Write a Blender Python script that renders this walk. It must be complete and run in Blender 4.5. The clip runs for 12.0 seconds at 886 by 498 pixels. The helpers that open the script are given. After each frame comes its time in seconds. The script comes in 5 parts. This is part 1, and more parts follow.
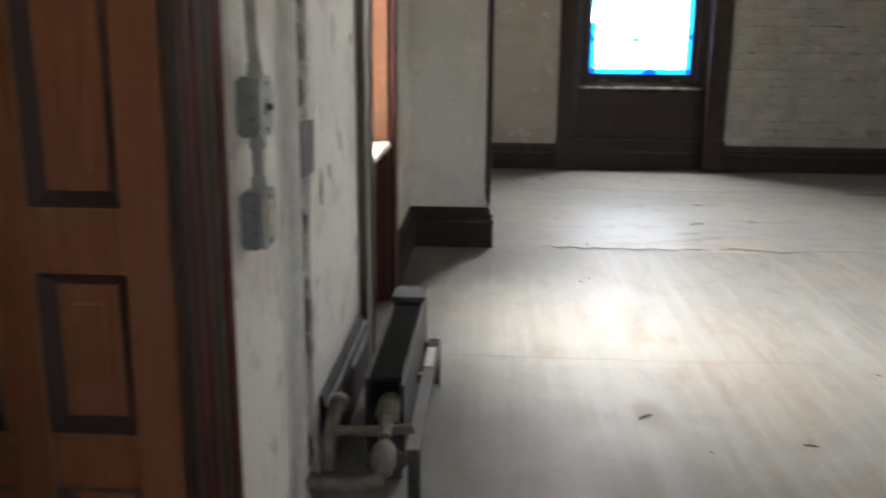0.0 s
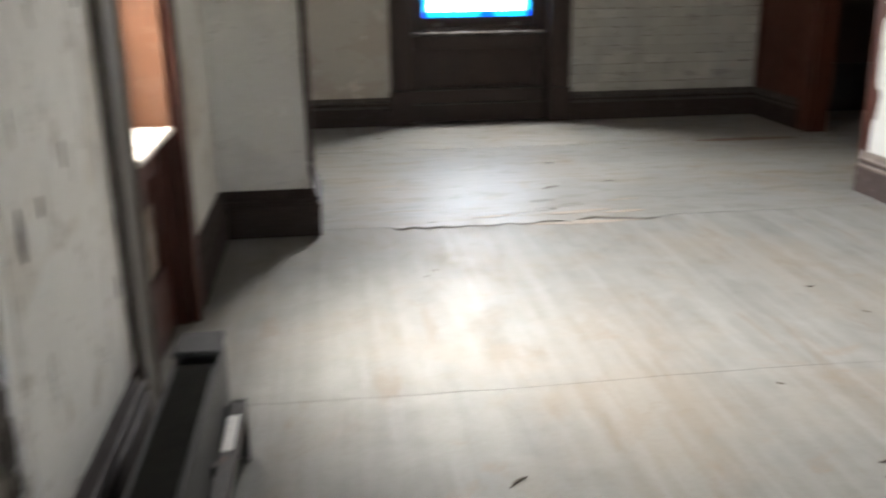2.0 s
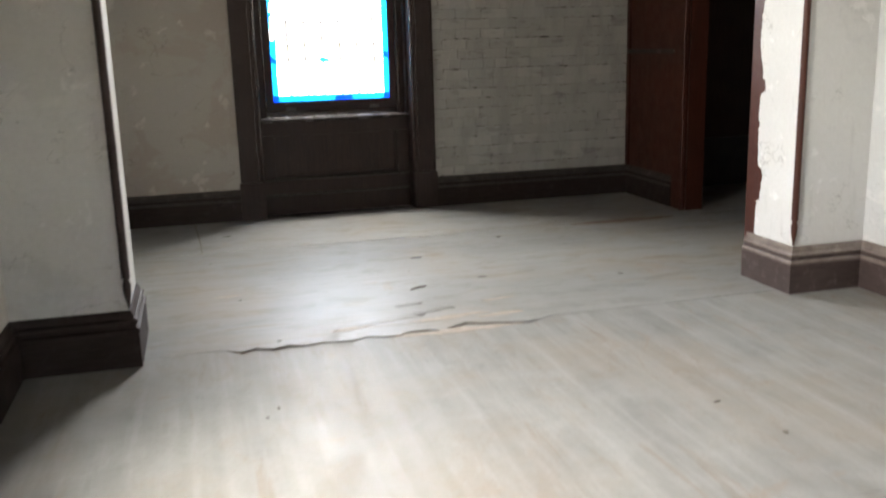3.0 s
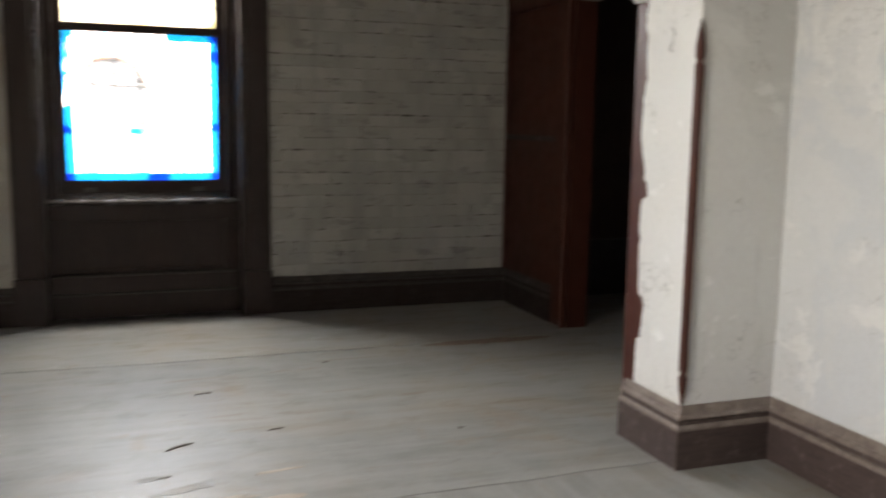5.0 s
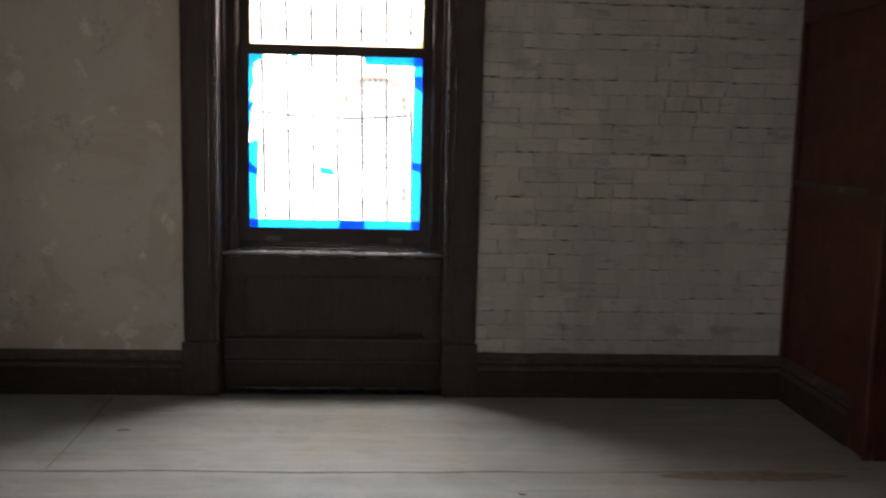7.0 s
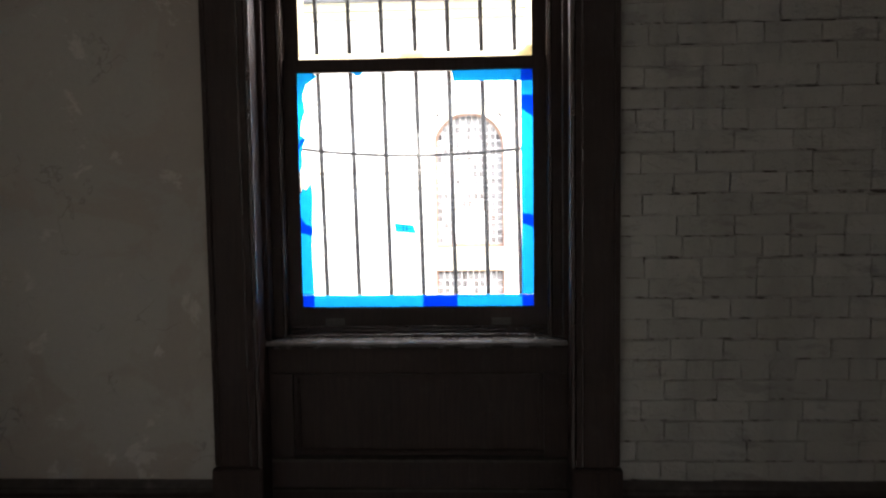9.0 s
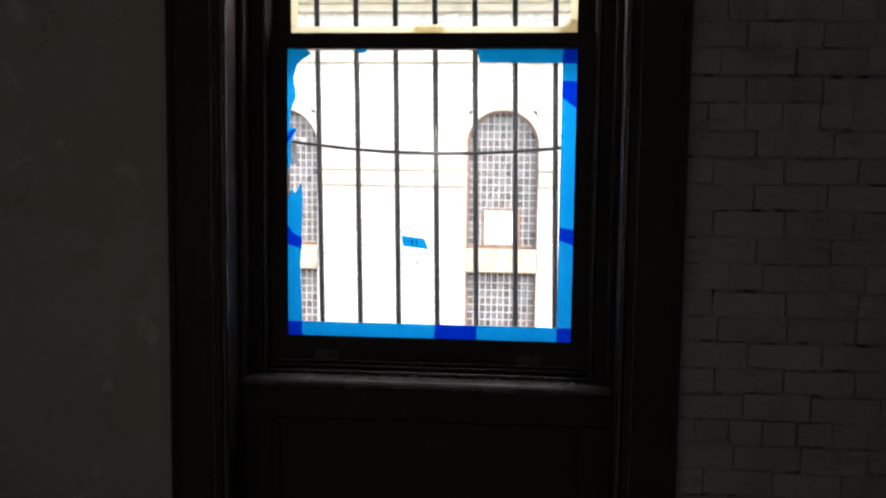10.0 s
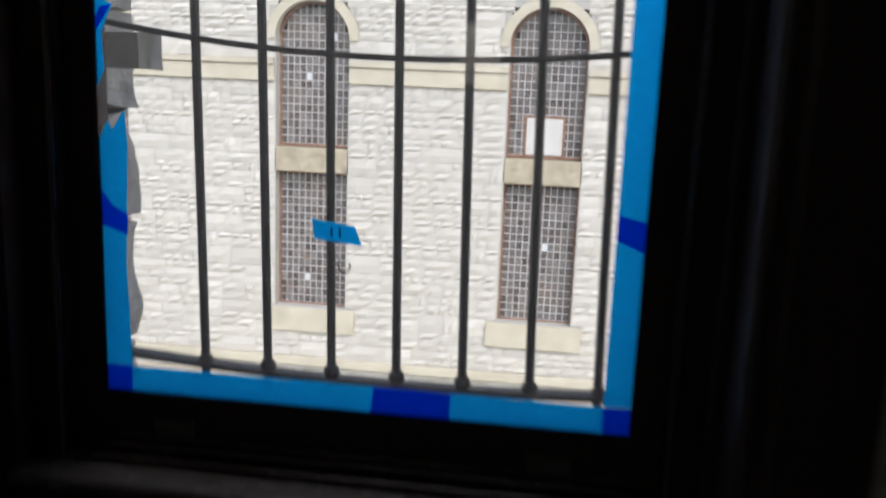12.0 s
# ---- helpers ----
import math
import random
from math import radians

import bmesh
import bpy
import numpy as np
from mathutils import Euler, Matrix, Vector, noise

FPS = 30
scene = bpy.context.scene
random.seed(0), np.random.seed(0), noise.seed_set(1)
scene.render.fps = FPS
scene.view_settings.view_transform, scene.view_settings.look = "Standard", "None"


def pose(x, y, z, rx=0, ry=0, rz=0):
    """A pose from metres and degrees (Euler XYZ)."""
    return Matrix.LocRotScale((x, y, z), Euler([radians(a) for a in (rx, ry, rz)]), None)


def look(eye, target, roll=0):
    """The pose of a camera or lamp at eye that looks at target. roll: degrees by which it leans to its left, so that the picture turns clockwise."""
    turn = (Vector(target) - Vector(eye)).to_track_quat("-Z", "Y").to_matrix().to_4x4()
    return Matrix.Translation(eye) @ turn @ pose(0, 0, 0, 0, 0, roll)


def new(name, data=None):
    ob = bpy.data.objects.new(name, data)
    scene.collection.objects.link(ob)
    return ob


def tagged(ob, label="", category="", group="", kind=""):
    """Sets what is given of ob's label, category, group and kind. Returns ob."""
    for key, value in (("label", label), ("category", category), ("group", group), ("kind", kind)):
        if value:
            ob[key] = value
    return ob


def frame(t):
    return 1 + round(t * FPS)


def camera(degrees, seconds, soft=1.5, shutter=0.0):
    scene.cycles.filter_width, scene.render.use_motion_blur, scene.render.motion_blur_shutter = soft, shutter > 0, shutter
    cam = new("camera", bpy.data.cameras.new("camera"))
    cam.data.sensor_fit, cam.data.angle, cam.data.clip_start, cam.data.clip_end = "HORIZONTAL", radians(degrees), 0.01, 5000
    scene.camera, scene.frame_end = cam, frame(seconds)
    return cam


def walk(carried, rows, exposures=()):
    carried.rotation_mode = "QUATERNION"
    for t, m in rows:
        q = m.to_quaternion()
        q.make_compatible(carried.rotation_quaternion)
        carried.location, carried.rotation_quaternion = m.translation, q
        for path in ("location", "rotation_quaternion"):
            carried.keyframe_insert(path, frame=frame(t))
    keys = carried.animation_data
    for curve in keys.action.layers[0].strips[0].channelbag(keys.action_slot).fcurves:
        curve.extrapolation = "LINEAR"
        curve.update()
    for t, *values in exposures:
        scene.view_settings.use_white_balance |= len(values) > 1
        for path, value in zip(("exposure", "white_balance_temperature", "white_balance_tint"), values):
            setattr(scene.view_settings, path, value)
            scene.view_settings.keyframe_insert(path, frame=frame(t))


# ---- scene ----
cam = camera(52.5, 12.0, 2.0, 0.6)

PATH = [
    (0, (-1.353, -8.367, 1.255), (-1.457, -6.427, 0.78), 0.5),
    (0.5, (-1.332, -8.166, 1.267), (-1.289, -6.237, 0.74), 0.4),
    (1, (-1.285, -7.94, 1.275), (-1.342, -6.018, 0.726), -0.2),
    (1.5, (-1.258, -7.773, 1.273), (-1.351, -5.868, 0.67), 0.8),
    (2, (-1.252, -7.557, 1.287), (-1.024, -5.664, 0.685), -0.8),
    (2.5, (-1.182, -7.239, 1.268), (-0.699, -5.375, 0.727), -2.2),
    (4.5, (-0.349, -6.127, 1.273), (0.121, -4.203, 0.998), 0.3),
    (5, (-0.154, -5.878, 1.264), (0.519, -4.015, 0.985), 0.9),
    (5.5, (-0.036, -5.591, 1.302), (0.808, -3.794, 1.061), -0.2),
    (6, (0.072, -5.342, 1.301), (0.678, -3.458, 1.013), -1.5),
    (6.5, (0.227, -5.023, 1.354), (0.483, -3.059, 1.076), 0.6),
    (7, (0.325, -4.672, 1.398), (0.433, -2.692, 1.141), 1.3),
    (7.5, (0.302, -4.371, 1.423), (0.272, -2.393, 1.127), -0.3),
    (9.5, (0.294, -2.959, 1.399), (0.157, -0.97, 1.247), -0.2),
    (10, (0.303, -2.639, 1.416), (0.125, -0.655, 1.237), 0.7),
    (10.5, (0.296, -2.303, 1.427), (0.28, -0.318, 1.176), -0.6),
    (11, (0.429, -1.97, 1.423), (0.426, 0.007, 1.122), -0.7),
    (11.5, (0.452, -1.659, 1.423), (0.206, 0.28, 0.999), 1.1),
    (12, (0.33, -1.22, 1.455), (0.067, 0.723, 1.058), 2.3),
]
EXPOSURES = [(0, 5.05, 6650, 12), (2.5, 5.1, 6650, 12), (4.5, 4.85, 6750, 13), (5.5, 4.4, 6850, 13), (6.5, 4.5, 6750, 14), (7.5, 4.55, 6700, 15), (9.5, 3.05, 6450, 15), (10, 2.3, 6400, 14), (10.5, 1.7, 6400, 14), (11, 1.5, 6400, 14), (12, 1.1, 6400, 14)]
walk(cam, [(t, look(eye, target, roll)) for t, eye, target, roll in PATH], EXPOSURES)

# ---- world, sun, window light ----
world = bpy.data.worlds.new("overcast_sky")
scene.world = world
world.use_nodes = True
wn, wl = world.node_tree.nodes, world.node_tree.links
sky = wn.new("ShaderNodeTexSky")
sky.sky_type, sky.sun_disc = "NISHITA", False
sky.sun_elevation, sky.sun_rotation = radians(52), radians(150)
sky.air_density, sky.dust_density = 1.0, 1.5
pale = wn.new("ShaderNodeHueSaturation")
pale.inputs["Saturation"].default_value = 0.7
wl.new(sky.outputs[0], pale.inputs["Color"])
wl.new(pale.outputs[0], wn["Background"].inputs[0])
wn["Background"].inputs[1].default_value = 0.15

sun = new("sun", bpy.data.lights.new("sun", "SUN"))
sun.data.energy, sun.data.angle, sun.data.color = 1.0, radians(28), (1.0, 0.98, 0.96)
sun.matrix_world = look((14, -24, 34), (0, 0, 0))

side = new("side_window_daylight", bpy.data.lights.new("side_window_daylight", "AREA"))
side.data.shape, side.data.size, side.data.size_y, side.data.energy = "RECTANGLE", 0.74, 1.7, 6.6
side.data.spread = radians(128)
side.data.color = (1.0, 0.965, 0.915)
side.matrix_world = look((-2.42, -4.57, 1.60), (0.4, -4.95, -0.15))

back = new("back_window_daylight", bpy.data.lights.new("back_window_daylight", "AREA"))
back.data.shape, back.data.size, back.data.size_y, back.data.energy = "RECTANGLE", 0.88, 0.62, 4.9
back.data.spread = radians(115)
back.matrix_world = look((0, 0.73, 2.63), (0, -2.2, 0.75))

# ---- materials ----
def nodes_of(name):
    m = bpy.data.materials.new(name)
    m.use_nodes = True
    return m, m.node_tree.nodes, m.node_tree.links


class Shade:
    """Small helper that strings procedural nodes together in world space."""

    def __init__(self, name):
        self.mat, self.n, self.l = nodes_of(name)
        self.p = self.n["Principled BSDF"]
        self.pos = self.n.new("ShaderNodeNewGeometry").outputs["Position"]

    def space(self, scale=(1, 1, 1)):
        m = self.n.new("ShaderNodeMapping")
        m.inputs["Scale"].default_value = scale
        self.l.new(self.pos, m.inputs["Vector"])
        return m.outputs[0]

    def noise(self, size, detail=6, rough=0.6, stretch=(1, 1, 1), warp=0.0):
        t = self.n.new("ShaderNodeTexNoise")
        t.inputs["Scale"].default_value = 1.0 / size
        t.inputs["Detail"].default_value = detail
        t.inputs["Roughness"].default_value = rough
        t.inputs["Distortion"].default_value = warp
        self.l.new(self.space(stretch), t.inputs["Vector"])
        return t.outputs["Fac"]

    def ramp(self, fac, lo, hi, a=0.0, b=1.0):
        r = self.n.new("ShaderNodeMapRange")
        r.inputs["From Min"].default_value, r.inputs["From Max"].default_value = lo, hi
        r.inputs["To Min"].default_value, r.inputs["To Max"].default_value = a, b
        self.l.new(fac, r.inputs["Value"])
        return r.outputs[0]

    def math(self, op, a, b):
        r = self.n.new("ShaderNodeMath")
        r.operation = op
        for i, v in enumerate((a, b)):
            if isinstance(v, (int, float)):
                r.inputs[i].default_value = v
            else:
                self.l.new(v, r.inputs[i])
        return r.outputs[0]

    def mix(self, fac, a, b, kind="MIX"):
        r = self.n.new("ShaderNodeMix")
        r.data_type, r.blend_type = "RGBA", kind
        for i, v in ((0, fac), (6, a), (7, b)):
            if isinstance(v, (int, float)):
                r.inputs[i].default_value = v
            elif isinstance(v, tuple):
                r.inputs[i].default_value = (*v, 1)
            else:
                self.l.new(v, r.inputs[i])
        return r.outputs[2]

    def rand(self):
        return self.n.new("ShaderNodeObjectInfo").outputs["Random"]

    def island(self):
        return self.n.new("ShaderNodeNewGeometry").outputs["Random Per Island"]

    def done(self, colour, rough=0.8, height=None, strength=0.4, depth=0.01, metal=0.0, spec=0.5):
        for key, v in (("Base Color", colour), ("Roughness", rough)):
            if isinstance(v, tuple):
                self.p.inputs[key].default_value = (*v, 1)
            elif isinstance(v, (int, float)):
                self.p.inputs[key].default_value = v
            else:
                self.l.new(v, self.p.inputs[key])
        self.p.inputs["Metallic"].default_value = metal
        self.p.inputs["Specular IOR Level"].default_value = spec
        if height is not None:
            b = self.n.new("ShaderNodeBump")
            b.inputs["Strength"].default_value, b.inputs["Distance"].default_value = strength, depth
            self.l.new(height, b.inputs["Height"])
            self.l.new(b.outputs[0], self.p.inputs["Normal"])
        return self.mat


def plaster(name, base, patch, scar, patchy=0.52, scarred=0.62, streak=0.0, cracked=0.5, chipped=0.0, scar_size=0.13):
    s = Shade(name)
    big = s.noise(0.55, 7, 0.62, warp=0.6)
    mid = s.noise(scar_size, 6, 0.65, warp=0.4)
    fine = s.noise(0.02, 4, 0.7)
    c = s.mix(s.ramp(s.noise(1.3, 3), 0.3, 0.7), base, tuple(v * 0.88 for v in base))
    c = s.mix(s.ramp(big, patchy, patchy + 0.05), c, patch)
    c = s.mix(s.ramp(mid, scarred, scarred + 0.055, 0, 0.8), c, scar)
    drip = s.noise(0.06, 5, 0.6, (1, 1, 0.16))
    c = s.mix(s.ramp(drip, 0.6, 0.72, 0, streak), c, (0.12, 0.11, 0.10))
    c = s.mix(s.ramp(fine, 0.35, 0.75, 0, 0.12), c, (0.25, 0.23, 0.21))
    line = s.math("ABSOLUTE", s.math("SUBTRACT", s.noise(0.45, 5, 0.6, warp=0.3), 0.5), 0)
    crack = s.math("MULTIPLY", s.ramp(line, 0.001, 0.006, 1, 0), s.ramp(s.noise(0.3, 3), 0.5, 0.58))
    c = s.mix(s.math("MULTIPLY", crack, cracked), c, (0.13, 0.12, 0.10))
    chip = s.ramp(s.noise(0.035, 4, 0.6, (1, 1, 0.35), 0.5), 0.615, 0.65)
    chip = s.math("MULTIPLY", chip, s.ramp(s.noise(0.28, 4, 0.6), 0.48, 0.6))
    c = s.mix(s.math("MULTIPLY", chip, chipped), c, (0.16, 0.145, 0.125))
    h = s.math("ADD", s.math("MULTIPLY", s.ramp(mid, scarred, scarred + 0.07), -0.4), s.math("MULTIPLY", fine, 0.3))
    h = s.math("ADD", h, s.math("MULTIPLY", big, 1.2))
    return s.done(c, 0.86, h, 0.4, 0.012)


def wood(name, dark, light, rough=(0.4, 0.6), along=(1, 1, 0.06), dust=0.15, spec=0.3):
    s = Shade(name)
    grain = s.noise(0.012, 6, 0.6, along, 0.3)
    band = s.noise(0.25, 4, 0.5)
    c = s.mix(s.ramp(grain, 0.3, 0.7), dark, light)
    c = s.mix(s.ramp(band, 0.45, 0.75, 0, 0.4), c, tuple(v * 0.55 for v in dark))
    c = s.mix(s.ramp(s.noise(0.06, 6, 0.7), 0.55, 0.8, 0, dust), c, (0.30, 0.26, 0.23))
    return s.done(c, s.ramp(s.noise(0.09, 5), 0.3, 0.7, rough[0], rough[1]), grain, 0.15, 0.004, spec=spec)


PLASTER_WEST = plaster("stained_white_plaster", (0.70, 0.685, 0.64), (0.60, 0.57, 0.51), (0.46, 0.43, 0.38), 0.52, 0.58, 0.5, 0.4, 0.5)
PLASTER_PIER = plaster("grey_white_plaster", (0.64, 0.63, 0.59), (0.55, 0.545, 0.51), (0.70, 0.69, 0.65), 0.52, 0.60, 0.12, 0.35)
PLASTER_EAST = plaster("peeling_pale_plaster", (0.58, 0.575, 0.55), (0.515, 0.52, 0.51), (0.63, 0.617, 0.58), 0.50, 0.54, 0.0, 0.2, 0.0, 0.30)
PLASTER_BACK = plaster("brown_stained_plaster", (0.44, 0.405, 0.355), (0.395, 0.345, 0.295), (0.56, 0.52, 0.465), 0.50, 0.60, 0.0, 0.4, 0.0, 0.19)
PLASTER_ROUGH = plaster("crumbled_plaster_edge", (0.36, 0.34, 0.30), (0.24, 0.22, 0.20), (0.14, 0.12, 0.11), 0.45, 0.5, 0.5)
RUBBLE = plaster("dark_broken_rubble", (0.16, 0.145, 0.125), (0.10, 0.088, 0.075), (0.06, 0.05, 0.042), 0.45, 0.5, 0.3)
# Ceiling is out of view; its dark tone holds bounced light down.
CEILING = plaster("dark_low_bounce_ceiling", (0.19, 0.172, 0.15), (0.15, 0.135, 0.115), (0.12, 0.105, 0.09))
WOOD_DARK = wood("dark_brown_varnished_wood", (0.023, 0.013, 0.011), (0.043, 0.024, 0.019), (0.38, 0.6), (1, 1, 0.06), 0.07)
WOOD_RED = wood("red_brown_varnished_wood", (0.042, 0.0105, 0.0055), (0.066, 0.017, 0.0085), (0.42, 0.6), (1, 1, 0.06), 0.03)
# One varnished wood twice: darkened near the side lamp, lightened for the dim reveal.
WOOD_SIDE = wood("tan_brown_wood_dark_copy", (0.066, 0.026, 0.011), (0.098, 0.039, 0.017), (0.35, 0.5))
WOOD_JAMB = wood("orange_brown_wood_light_copy", (0.12, 0.042, 0.019), (0.18, 0.068, 0.031), (0.3, 0.45))
WOOD_BASE = wood("purple_brown_painted_wood", (0.046, 0.032, 0.028), (0.074, 0.052, 0.045), (0.4, 0.6), (0.1, 0.1, 1), 0.4)
WOOD_GREY = wood("weathered_grey_wood", (0.080, 0.070, 0.058), (0.125, 0.110, 0.092), (0.6, 0.8))
WOOD_MATT = wood("matt_black_brown_wood", (0.020, 0.012, 0.010), (0.036, 0.022, 0.018), (0.62, 0.8), (0.1, 0.1, 1), 0.12)
WOOD_GLOSS = wood("polished_dark_wood", (0.030, 0.017, 0.014), (0.052, 0.030, 0.024), (0.16, 0.26), (1, 1, 0.06), 0.10, 0.9)
# Lighter than the casing's wood: the sill's bright window highlight as colour.
SILL_GLINT = wood("dark_sill_lightened_as_glint", (0.05, 0.043, 0.04), (0.11, 0.098, 0.09), (0.2, 0.32), (0.1, 1, 1), 0.08)
# Near white, so the side sill's highlight from the window is painted in.
SILL_WHITE = wood("dusty_sill_whitened_highlight", (0.42, 0.38, 0.33), (0.58, 0.54, 0.48), (0.4, 0.6), (1, 0.1, 1), 0.4)


def floor_material(name, lines):
    """Worn painted floor covering over narrow boards that run along one axis."""
    s = Shade(name)
    along = lines == "X"
    big = s.noise(0.9, 5, 0.6, warp=0.5)
    mid = s.noise(0.22, 6, 0.65, warp=0.4)
    fine = s.noise(0.018, 5, 0.7)
    strip = s.noise(1.0, 2, 0.5, (10.5, 0.22, 1) if along else (0.22, 10.5, 1))
    streak = s.noise(0.05, 5, 0.6, (1, 0.07, 1) if along else (0.07, 1, 1))
    flake = s.ramp(s.noise(0.16, 8, 0.72, (1.3, 0.5, 1) if along else (0.5, 1.3, 1), 0.8), 0.535, 0.56)
    c = s.mix(s.ramp(mid, 0.35, 0.7), (0.172, 0.170, 0.157), (0.228, 0.226, 0.211))
    c = s.mix(s.ramp(big, 0.46, 0.66, 0, 0.6), c, (0.222, 0.188, 0.146))
    c = s.mix(s.ramp(strip, 0.4, 0.65, 0, 0.35), c, (0.29, 0.288, 0.272))
    c = s.mix(s.ramp(streak, 0.52, 0.72, 0, 0.3), c, (0.305, 0.305, 0.297))
    c = s.mix(s.math("MULTIPLY", flake, s.ramp(big, 0.42, 0.6, 0.0, 0.22)), c, (0.225, 0.18, 0.135))
    c = s.mix(s.ramp(s.noise(0.4, 7, 0.7, warp=1.0), 0.60, 0.70, 0, 0.45), c, (0.215, 0.15, 0.10))
    worn = s.ramp(s.noise(0.17, 8, 0.68, (1.6, 0.22, 1) if along else (0.22, 1.6, 1), 0.6), 0.60, 0.66, 0, 0.4 if along else 0.6)
    c = s.mix(worn, c, (0.175, 0.128, 0.088))
    c = s.mix(s.ramp(fine, 0.5, 0.85, 0, 0.4), c, (0.14, 0.125, 0.105))
    h = s.math("ADD", s.math("MULTIPLY", strip, 0.5), s.math("MULTIPLY", mid, 0.9))
    h = s.math("ADD", h, s.math("MULTIPLY", s.noise(0.5, 3), 1.4))
    h = s.math("SUBTRACT", h, s.math("MULTIPLY", flake, 0.12))
    r = s.ramp(s.math("ADD", s.math("MULTIPLY", strip, 0.4), s.math("MULTIPLY", mid, 0.6)), 0.38, 0.62, 0.40 if along else 0.37, 0.56 if along else 0.51)
    r = s.math("ADD", r, s.math("MULTIPLY", flake, 0.14))
    return s.done(c, r, h, 0.16, 0.008, spec=0.04 if along else 0.08)


FLOOR_FRONT = floor_material("worn_floor_lengthwise", "X")
FLOOR_BACK = floor_material("worn_floor_crosswise", "Y")
_s = Shade("dark_gap_dirt")
GAP = _s.done(_s.mix(_s.noise(0.05), (0.05, 0.038, 0.028), (0.22, 0.165, 0.12)), 0.95)


def painted_brick():
    s = Shade("worn_white_painted_brick")
    mid = s.noise(0.05, 7, 0.7, warp=0.4)
    c = s.mix(s.math("ADD", s.math("MULTIPLY", s.rand(), 0.6), s.math("MULTIPLY", s.island(), 0.4)), (0.345, 0.328, 0.292), (0.51, 0.49, 0.443))
    c = s.mix(s.ramp(s.noise(0.35, 4), 0.4, 0.7, 0, 0.55), c, (0.40, 0.375, 0.33))
    c = s.mix(s.ramp(s.noise(0.16, 5, 0.6, (1, 1, 0.3)), 0.50, 0.64, 0, 0.45), c, (0.285, 0.27, 0.245))
    c = s.mix(s.ramp(mid, 0.61, 0.70, 0, 0.5), c, (0.36, 0.27, 0.21))
    c = s.mix(s.ramp(s.noise(0.11, 5, 0.6, (0.5, 1, 1.6)), 0.58, 0.64, 0, 0.45), c, (0.21, 0.195, 0.18))
    c = s.mix(s.ramp(s.noise(0.012, 4), 0.55, 0.8, 0, 0.35), c, (0.22, 0.2, 0.18))
    return s.done(c, 0.85, s.math("ADD", mid, s.math("MULTIPLY", s.noise(0.012, 4), 0.5)), 0.8, 0.013)


BRICK = painted_brick()
_s = Shade("painted_mortar")
MORTAR = _s.done(_s.mix(_s.ramp(_s.noise(0.07, 7, 0.72), 0.49, 0.59), (0.36, 0.34, 0.31), (0.07, 0.055, 0.045)), 0.95, _s.noise(0.02), 0.8, 0.008)


def simple(name, a, b, size, rough=0.6, metal=0.0, bump=0.3, depth=0.003, wear=None):
    s = Shade(name)
    f = s.noise(size, 6, 0.65)
    c = s.mix(s.ramp(f, 0.35, 0.65), a, b)
    if wear:
        c = s.mix(s.ramp(s.noise(size * 3, 7, 0.7), 0.58, 0.66, 0, 0.7), c, wear)
    return s.done(c, rough, f, bump, depth, metal)


IRON = simple("dark_painted_iron", (0.030, 0.027, 0.025), (0.055, 0.048, 0.042), 0.03, 0.55, 0.3, wear=(0.10, 0.055, 0.035))
RADIATOR = simple("black_dusty_sheet_metal", (0.009, 0.0085, 0.008), (0.020, 0.019, 0.017), 0.06, 0.6, 0.0, wear=(0.024, 0.022, 0.02))
DUSTY_PIPE = simple("dusty_painted_pipe", (0.10, 0.088, 0.068), (0.17, 0.148, 0.115), 0.04, 0.8, 0.0, 0.5, wear=(0.10, 0.085, 0.07))
CONDUIT = simple("grey_painted_conduit", (0.50, 0.485, 0.44), (0.60, 0.58, 0.53), 0.05, 0.6, 0.0, wear=(0.40, 0.37, 0.33))
CONDUIT_DULL = simple("dull_grey_conduit", (0.17, 0.165, 0.15), (0.25, 0.24, 0.22), 0.03, 0.55, 0.0, wear=(0.17, 0.155, 0.14))
BOX_GREY = simple("grey_green_painted_steel", (0.082, 0.084, 0.078), (0.122, 0.124, 0.115), 0.02, 0.5, 0.0, wear=(0.12, 0.115, 0.105))
BOX_FACE = simple("worn_galvanised_cover", (0.15, 0.152, 0.142), (0.215, 0.215, 0.20), 0.015, 0.5, 0.0)
CREAM = simple("yellowed_plastic", (0.42, 0.37, 0.24), (0.50, 0.45, 0.31), 0.02, 0.45)
SCREW = simple("dark_steel_screw", (0.06, 0.055, 0.05), (0.12, 0.11, 0.10), 0.01, 0.45, 0.6)
LABEL_WHITE = simple("white_paper_tag", (0.70, 0.69, 0.65), (0.78, 0.77, 0.73), 0.03, 0.8)
LIME = simple("exterior_rough_stone", (0.36, 0.345, 0.32), (0.52, 0.50, 0.465), 0.08, 0.95, 0.0, 0.9, 0.03, wear=(0.19, 0.175, 0.16))
CEMENT = simple("grey_cement", (0.30, 0.29, 0.275), (0.40, 0.385, 0.365), 0.05, 0.95, wear=(0.14, 0.13, 0.12))
TRIM_STONE = simple("buff_sandstone_trim", (0.53, 0.475, 0.365), (0.62, 0.565, 0.45), 0.4, 0.9, wear=(0.45, 0.40, 0.31))
STAINED_STONE = simple("stained_buff_stone", (0.36, 0.31, 0.22), (0.52, 0.45, 0.33), 0.25, 0.9, wear=(0.10, 0.085, 0.07))
RUST = simple("rusted_steel_frame", (0.20, 0.10, 0.06), (0.32, 0.17, 0.10), 0.15, 0.85, wear=(0.40, 0.35, 0.31))
GLAZING_BAR = simple("faded_steel_glazing_bar", (0.38, 0.345, 0.32), (0.50, 0.475, 0.455), 0.25, 0.85, wear=(0.29, 0.185, 0.125))
